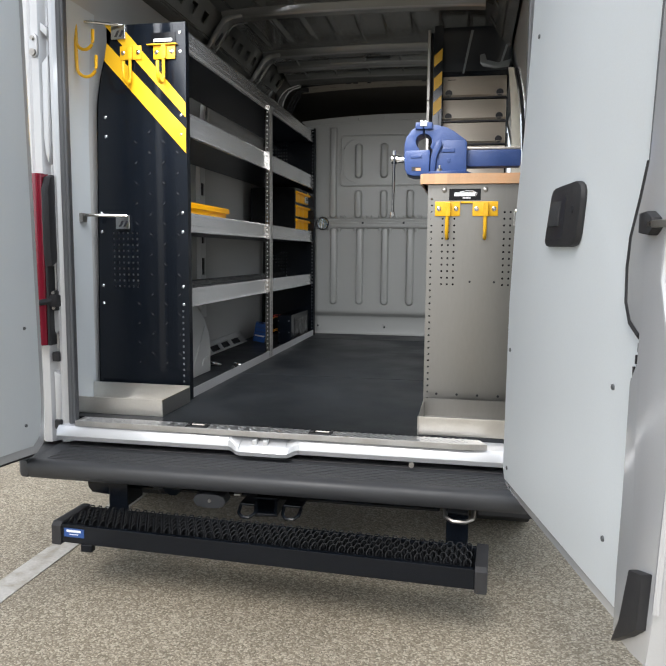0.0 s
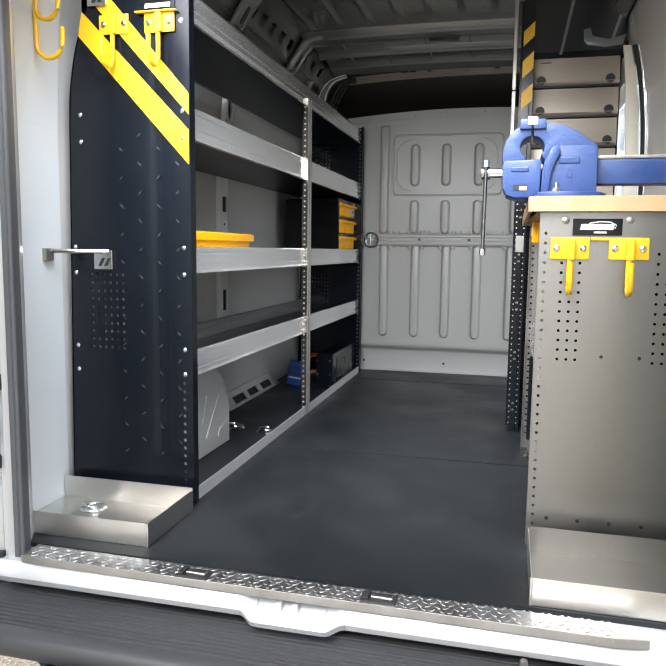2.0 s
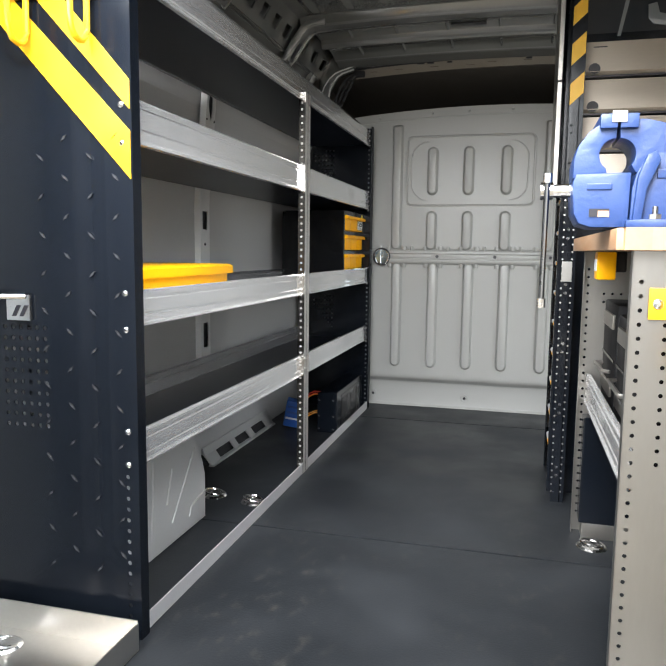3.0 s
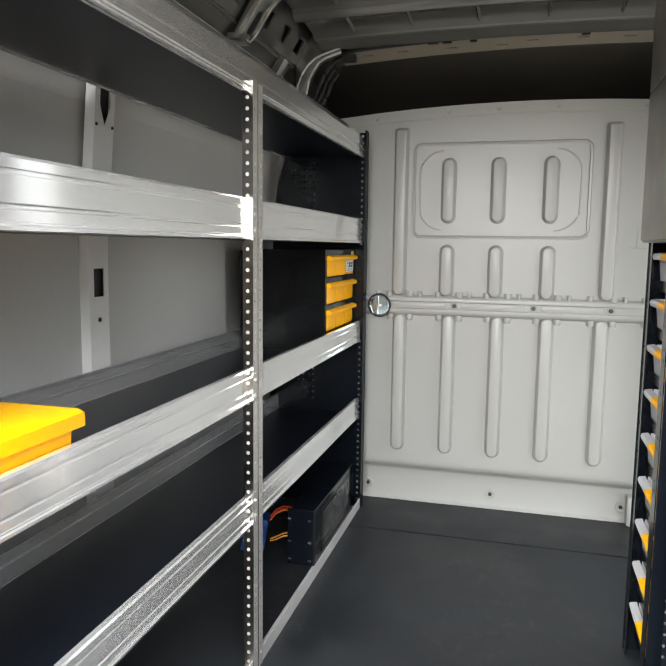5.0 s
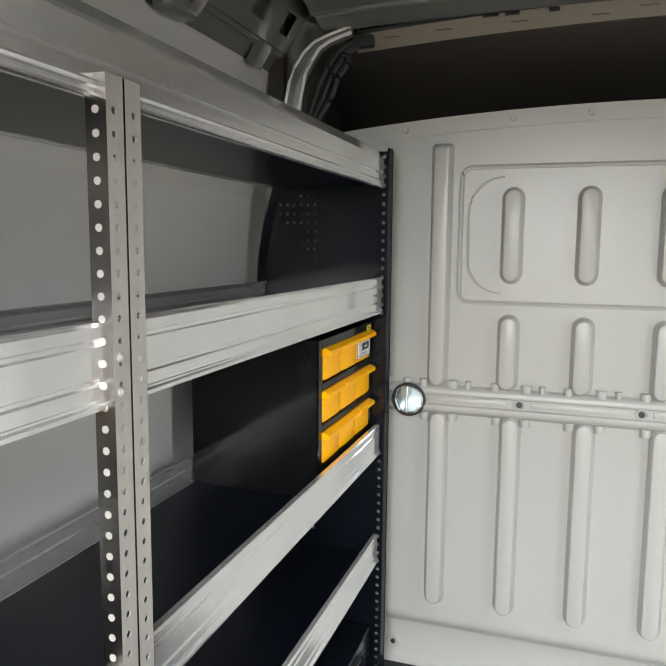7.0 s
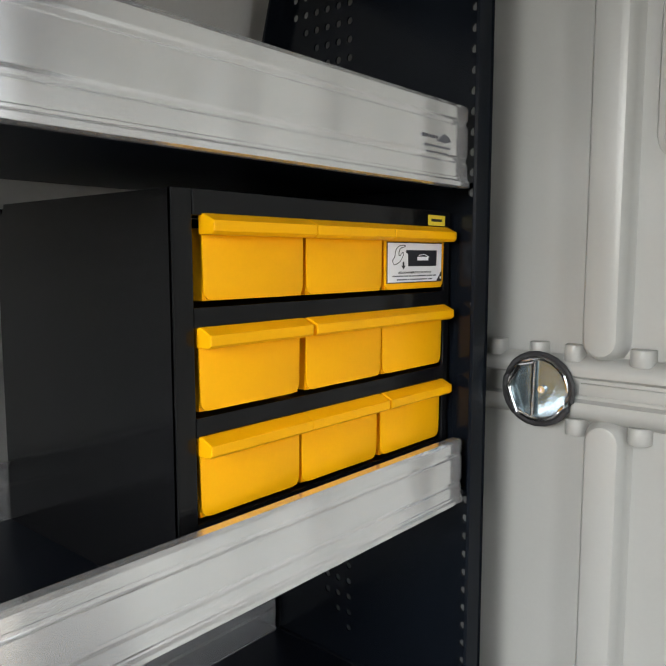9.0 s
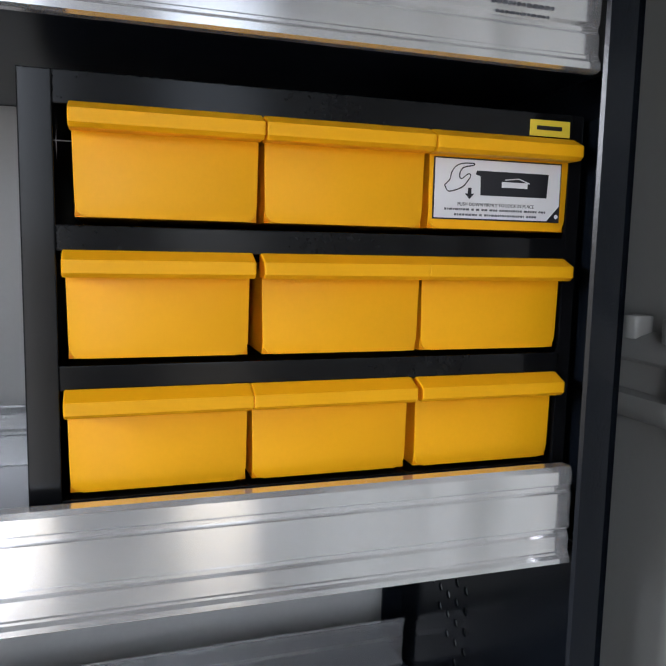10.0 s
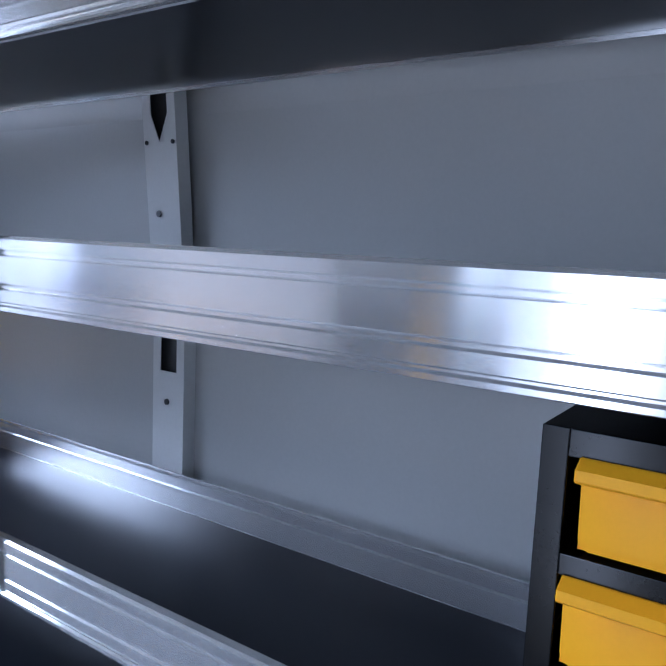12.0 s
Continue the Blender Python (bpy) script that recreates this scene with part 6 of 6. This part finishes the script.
tools = thing("tool_case", (0.68, 1.0, 0.446), "black tool cases stacked on the bench shelf", "tool case")
for y0, y1, z1 in ((0.72, 1.05, 0.74), (1.08, 1.37, 0.76)):
    part("case", smooth(B(0.575, 0.88, y0, y1, 0.447, z1, 0.008)), CASE, tools)
    part("case_split", B(0.572, 0.576, y0 + 0.01, y1 - 0.01, 0.60, 0.608, 0.001), STEEL_BLACK, tools)
    part("latch", B(0.568, 0.576, y0 + 0.04, y1 - 0.04, z1 - 0.07, z1 - 0.03, 0.002), ZINC, tools)
    part("latch", B(0.568, 0.576, y0 + 0.04, y1 - 0.04, 0.50, 0.535, 0.002), ZINC, tools)
    part("handle", smooth(sweep(bmesh.new(), [(0.57, y0 + 0.05, 0.57), (0.55, y0 + 0.06, 0.57), (0.55, y1 - 0.06, 0.57), (0.57, y1 - 0.05, 0.57)], 0.006, 6)), ZINC, tools)
bat = thing("yellow_charger", (0.58, 0.99, 0.82), "yellow and black charger hung under the worktop", "charger")
part("case", smooth(B(0.505, 0.552, 0.975, 1.04, 0.832, 0.904, 0.006)), BIN_YELLOW, bat)
part("label", B(0.5035, 0.506, 0.98, 1.03, 0.855, 0.885), WHITE, bat)
part("cord_block", B(0.54, 0.59, 1.07, 1.14, 0.85, 0.905, 0.006), RUBBER, bat)

# ---- bench vise, axis across the van ----
vise = thing("bench_vise", (0.58, 0.55, 0.945), "blue cast-iron bench vise bolted to the worktop", "bench vise")
Y0, Y1 = 0.475, 0.625
part("fixed_body", smooth(prism(bmesh.new(), [(0.508, 0.947), (0.652, 0.947), (0.652, 1.078), (0.642, 1.086), (0.555, 1.086), (0.53, 1.074), (0.517, 1.05), (0.51, 1.02)], "y", Y0 + 0.01, Y1 - 0.01, 0.006)), VISE_BLUE, vise)
part("fixed_rib", smooth(prism(bmesh.new(), [(0.512, 0.96), (0.528, 0.96), (0.535, 1.02), (0.556, 1.07), (0.548, 1.088), (0.532, 1.08), (0.518, 1.04)], "y", Y0 - 0.004, Y1 + 0.004, 0.004)), VISE_BLUE, vise)
part("fixed_jaw", smooth(prism(bmesh.new(), [(0.648, 1.05), (0.648, 1.086), (0.63, 1.098), (0.603, 1.119), (0.57, 1.137), (0.53, 1.147), (0.484, 1.149)] + [(0.484 + 0.03 * math.cos(radians(a)), 1.083 + 0.03 * math.sin(radians(a))) for a in range(88, -56, -16)] + [(0.515, 1.05)], "y", Y0 + 0.012, Y1 - 0.012, 0.003)), VISE_BLUE, vise)
part("moving_body", smooth(prism(bmesh.new(), [(0.408, 0.975), (0.418, 0.955), (0.44, 0.948), (0.506, 0.948), (0.508, 1.05), (0.486, 1.05), (0.41, 1.048), (0.404, 1.03)], "y", Y0 + 0.006, Y1 - 0.006, 0.006)), VISE_BLUE, vise)
part("moving_jaw", smooth(prism(bmesh.new(), [(0.405, 1.04), (0.405, 1.075), (0.413, 1.102), (0.43, 1.126), (0.45, 1.14), (0.479, 1.148)] + [(0.48 + 0.03 * math.cos(radians(a)), 1.083 + 0.03 * math.sin(radians(a))) for a in range(92, 237, 16)] + [(0.466, 1.045)], "y", Y0 + 0.012, Y1 - 0.012, 0.003)), VISE_BLUE, vise)
part("jaw_block", smooth(B(0.448, 0.479, Y0, Y1, 1.13, 1.156, 0.003)), VISE_BLUE, vise)
part("jaw_block", smooth(B(0.483, 0.515, Y0, Y1, 1.13, 1.156, 0.003)), VISE_BLUE, vise)
part("jaw_plate", B(0.468, 0.4808, Y0 - 0.002, Y1 + 0.002, 1.14, 1.1605, 0.0006), CHROME, vise, "bright steel jaw plate")
part("jaw_plate", B(0.4812, 0.494, Y0 - 0.002, Y1 + 0.002, 1.14, 1.1605, 0.0006), CHROME, vise, "bright steel jaw plate")
part("slide", smooth(B(0.60, 0.862, 0.515, 0.585, 0.985, 1.052, 0.008)), VISE_BLUE, vise)
part("slide_top", B(0.63, 0.86, 0.52, 0.58, 1.0525, 1.062, 0.002), ZINC, vise, "worn bright slide top")
part("screw", rod(bmesh.new(), (0.362, 0.55, 1.022), (0.41, 0.55, 1.022), 0.013, 16), CHROME, vise)
part("screw_head", smooth(rod(bmesh.new(), (0.348, 0.55, 1.022), (0.372, 0.55, 1.022), 0.018, 16)), CHROME, vise)
# bright bar in a darkened metal: its dark reflection is put into the colour
part("handle_bar", rod(bmesh.new(), (0.358, 0.525, 0.80), (0.36, 0.532, 1.045), 0.0055, 10), DARK_STEEL, vise, "bright steel handle bar")
part("handle_end", rod(bmesh.new(), (0.358, 0.525, 0.79), (0.358, 0.525, 0.808), 0.009, 10), CHROME, vise)
part("handle_end", rod(bmesh.new(), (0.36, 0.532, 1.037), (0.36, 0.532, 1.055), 0.009, 10), CHROME, vise)
part("base", smooth(prism(bmesh.new(), [(0.50, 0.46), (0.53, 0.44), (0.61, 0.44), (0.66, 0.47), (0.68, 0.52), (0.68, 0.58), (0.66, 0.63), (0.61, 0.66), (0.53, 0.66), (0.50, 0.64)], "z", 0.9455, 0.962, 0.004)), VISE_BLUE, vise)
# flat patches: black paints the shade in the core window, wood the worktop beyond
part("core_shade", B(0.436, 0.4515, Y0 + 0.0045, Y0 + 0.0066, 0.968, 0.979), INK, vise)
part("core_window", B(0.452, 0.472, Y0 + 0.0045, Y0 + 0.0066, 0.968, 0.979), WOOD, vise)
part("window_shade", B(0.436, 0.472, Y0 + 0.005, Y0 + 0.0072, 0.978, 0.983), INK, vise)
part("raised_mark", B(0.552, 0.606, Y0 + 0.007, Y0 + 0.0112, 1.038, 1.056, 0.003), VISE_BLUE, vise)
part("raised_mark", B(0.43, 0.475, Y0 + 0.003, Y0 + 0.0072, 1.018, 1.03, 0.002), VISE_BLUE, vise)
part("raised_mark", B(0.576, 0.588, Y0 + 0.007, Y0 + 0.0112, 1.0, 1.014, 0.002), VISE_BLUE, vise)
for x, y in ((0.548, 0.455), (0.548, 0.645), (0.648, 0.55)):
    part("stud", rod(bmesh.new(), (x, y, 0.95), (x, y, 0.985), 0.0055, 10), CHROME, vise)
    part("nut", rod(bmesh.new(), (x, y, 0.962), (x, y, 0.971), 0.011, 6), ZINC, vise)

# ---- tall rack in the side doorway ----
rack = thing("tall_rack", (0.68, 2.2, 0), "tall black rack with aluminium upper doors and bin rows", "rack")
RY = 1.765
part("end_panel", prism(bmesh.new(), [(0.445, 0.0), (0.862, 0.0), (0.862, 1.622), (0.90, 1.63), (0.86, 1.76), (0.82, 1.88), (0.445, 1.88)], "y", RY, RY + 0.004), BLACK, rack)
part("end_panel", B(0.445, 0.862, 2.096, 2.10, 0.0, 1.88), BLACK, rack)
part("edge_flange", perforated(bmesh.new(), [0.454, 0.458, 0.470, 0.478, 0.5], steps(0.0, 1.88, 74), {(1, j) for j in range(1, 73) if j % 5 in (1, 2)}, 0.0045, lambda u, v, d: (u, 1.648 + d, v), 0.002), BLACK, rack)
part("edge_flange", B(0.484, 0.487, 1.648, RY, 0.0, 1.45), BLACK, rack)
part("edge_post", perforated(bmesh.new(), [1.80, 1.812, 1.828, 1.848], steps(0.0, 1.13, 44), {(1, j) for j in range(1, 43) if j % 4 in (1, 2)}, 0.0045, lambda u, v, d: (0.448 + d, u, v), 0.002), BLACK, rack)
part("edge_post", perforated(bmesh.new(), [2.056, 2.068, 2.084, 2.10], steps(0.0, 1.13, 44), {(1, j) for j in range(1, 43) if j % 4 in (1, 2)}, 0.0045, lambda u, v, d: (0.448 + d, u, v), 0.002), BLACK, rack)
for z in (0.10, 0.13, 0.33, 0.36, 0.55, 0.58, 0.76, 0.79, 0.95, 0.98):
    screw(rack, (0.471, 1.648, z), (0, -1, 0), 0.006)
bm = bmesh.new()
for k in range(42):
    for x in (0.4565, 0.4885):
        rod(bm, (x, 1.6465, 0.04 + 0.0254 * k), (x, 1.6485, 0.04 + 0.0254 * k), 0.0034, 6)
part("rivet_row", bm, ZINC, rack, "rows of small bright rivets")["kind"] = "stuff"
part("joint_plate", B(0.456, 0.49, 1.644, 1.648, 0.80, 0.87, 0.001), ALU_SHEET, rack)
for y0, y1 in ((1.70, 2.03),):
    for z0, z1 in ((1.135, 1.492), (1.496, 1.875)):
        part("upper_door", B(0.414, 0.43, y0, y1, z0, z1, 0.002), ZINC, rack, "plain aluminium cabinet door")
part("upper_base", B(0.43, 0.86, 1.77, 2.096, 1.13, 1.136), ALU_SHEET, rack)
part("upper_top", B(0.43, 0.86, 1.77, 2.096, 1.875, 1.88), BLACK, rack)
part("warning_band", prism(bmesh.new(), [(0.454, 1.40), (0.498, 1.44), (0.498, 1.51), (0.454, 1.47)], "y", 1.6445, 1.6475), YELLOW, rack, "yellow diagonal warning band")
part("warning_band", prism(bmesh.new(), [(0.454, 1.53), (0.498, 1.57), (0.498, 1.64), (0.454, 1.60)], "y", 1.6445, 1.6475), YELLOW, rack, "yellow diagonal warning band")
part("warning_band", prism(bmesh.new(), [(0.454, 1.66), (0.498, 1.70), (0.498, 1.76), (0.454, 1.72)], "y", 1.6445, 1.6475), YELLOW, rack, "yellow diagonal warning band")
part("back", B(0.856, 0.86, 1.769, 2.096, 0.0, 1.13), BLACK, rack)
for k in range(9):
    z = 0.085 + 0.118 * k
    part("tier", B(0.47, 0.84, 1.80, 2.09, z - 0.004, z), BLACK, rack)
    part("tier_lip", B(0.466, 0.47, 1.85, 2.056, z - 0.02, z + 0.006), BLACK, rack)


def rack_bin(y, z, mat, label, base):
    if base:
        return copy_thing(base, pose(0.47, y, z))
    b = thing("rack_bin", (0.47, y, z), label, "parts bin", "bins on the rack")
    bm = bmesh.new()
    prism(bm, [(0.472, z), (0.475, z), (0.468, z + 0.062), (0.465, z + 0.062)], "y", y - 0.048, y + 0.048)
    for s in (-1, 1):
        box(bm, 0.474, 0.76, y + s * 0.048, y + s * 0.051, z, z + 0.075)
    box(bm, 0.474, 0.76, y - 0.048, y + 0.048, z, z + 0.003)
    box(bm, 0.76, 0.763, y - 0.051, y + 0.051, z, z + 0.075)
    part("body", bm, mat, b)
    part("rim", prism(bmesh.new(), [(0.468, z + 0.06), (0.452, z + 0.058), (0.449, z + 0.066), (0.452, z + 0.073), (0.468, z + 0.076)], "y", y - 0.052, y + 0.052), mat, b)
    return b


near_bin = far_bin = None
for k in range(9):
    z = 0.0855 + 0.118 * k
    made = rack_bin(1.90, z, BIN_YELLOW, "small yellow parts bin on the tall rack", near_bin)
    near_bin = near_bin or made
    made = rack_bin(2.005, z, PALE_BIN, "small pale grey parts bin on the tall rack", far_bin)
    far_bin = far_bin or made
case = thing("catalogue_holder", (0.68, 1.75, 0.9), "brushed steel pocket holder on the black rack panel", "pocket holder")
part("backing", B(0.487, 0.858, 1.756, 1.765, 0.96, 1.66, 0.001), BLACK, case)
for k in range(5):
    z = 1.513 - 0.127 * k
    pk = part("pocket", smooth(prism(bmesh.new(), [(1.756, z), (1.735, z), (1.722, z + 0.012), (1.744, z + 0.116), (1.756, z + 0.116)], "x", 0.503, 0.852, 0.002)), POCKET, case, "brushed steel pocket")
    part("pocket_gap", B(0.506, 0.85, 1.728, 1.756, z - 0.006, z), INK, pk)
    for x in (0.535, 0.815):
        part("finger_hole", rod(bmesh.new(), (x, 1.7285, z + 0.022), (x, 1.721, z + 0.0205), 0.019, 20), INK, pk)
        part("hole_rim", ring_shape(bmesh.new(), (x, 1.7235, z + 0.021), (0, 1, -0.2), 0.019, 0.0015, 20), ALU_SHEET, pk)
part("maker_mark", B(0.53, 0.575, 1.7395, 1.7415, 1.609, 1.613), INK, case)
edge = thing("side_door_edge", (0.91, 1.69, 0.0), "cream painted door edge with dark seal and bright trim behind the rack", "door edge", kind="structure")
jamb = [(0.855, 1.655), (0.885, 1.655), (0.904, 1.56), (0.924, 1.42), (0.935, 1.25), (0.94, 0.9), (0.94, 0.0), (0.886, 0.0), (0.886, 1.25), (0.872, 1.49)]
part("edge", smooth(prism(bmesh.new(), jamb, "y", 1.684, 1.702, 0.003)), CREAM, edge)
seal_line = [(0.954, 1.0), (0.95, 1.25), (0.938, 1.42), (0.918, 1.56), (0.898, 1.65)]
part("edge_seal", smooth(sweep(bmesh.new(), eased([(0.954, 1.678, 0.0)] + [(x, 1.678, z) for x, z in seal_line]), 0.009, 8)), RUBBER, edge)
part("edge_trim", smooth(sweep(bmesh.new(), eased([(0.967, 1.672, 0.0)] + [(x + 0.013, 1.672, z) for x, z in seal_line]), 0.003, 6)), CHROME, edge)

# dark sheet above the pockets, with two pale slanting strips and a clear bracket
part("upper_sheet", B(0.487, 0.875, 1.757, 1.763, 1.645, 1.90, 0.001), UPPER_SHEET, rack, "dark blue-grey glossy sheet")
part("strap", prism(bmesh.new(), [(0.606, 1.648), (0.617, 1.648), (0.664, 1.88), (0.649, 1.88)], "y", 1.752, 1.7575), CLEAR, rack, "pale grey slanting strip")
part("strap", prism(bmesh.new(), [(0.812, 1.70), (0.824, 1.70), (0.875, 1.86), (0.86, 1.86)], "y", 1.752, 1.7575), CLEAR, rack, "pale grey slanting strip")
part("bracket", smooth(prism(bmesh.new(), [(0.70, 1.745), (0.728, 1.75), (0.738, 1.716), (0.80, 1.70), (0.855, 1.712), (0.872, 1.72), (0.86, 1.675), (0.79, 1.668), (0.72, 1.68), (0.703, 1.70)], "y", 1.748, 1.757, 0.002)), CLEAR, rack, "clear plastic bracket")

# unseen panel added in the side doorway to dim a band mirrored in the lips
doorway_blocker = thing("door_3", (1.02, 2.68, 0.0), "unseen light grey panel added to block part of the side doorway", "sliding door", kind="structure")
part("panel", smooth(prism(bmesh.new(), [(2.40, 0.0), (2.73, 0.0), (2.73, 1.62), (2.70, 1.66), (2.415, 1.66), (2.40, 1.64)], "x", 1.038, 1.06, 0.004)), TRIM_GREY, doorway_blocker)
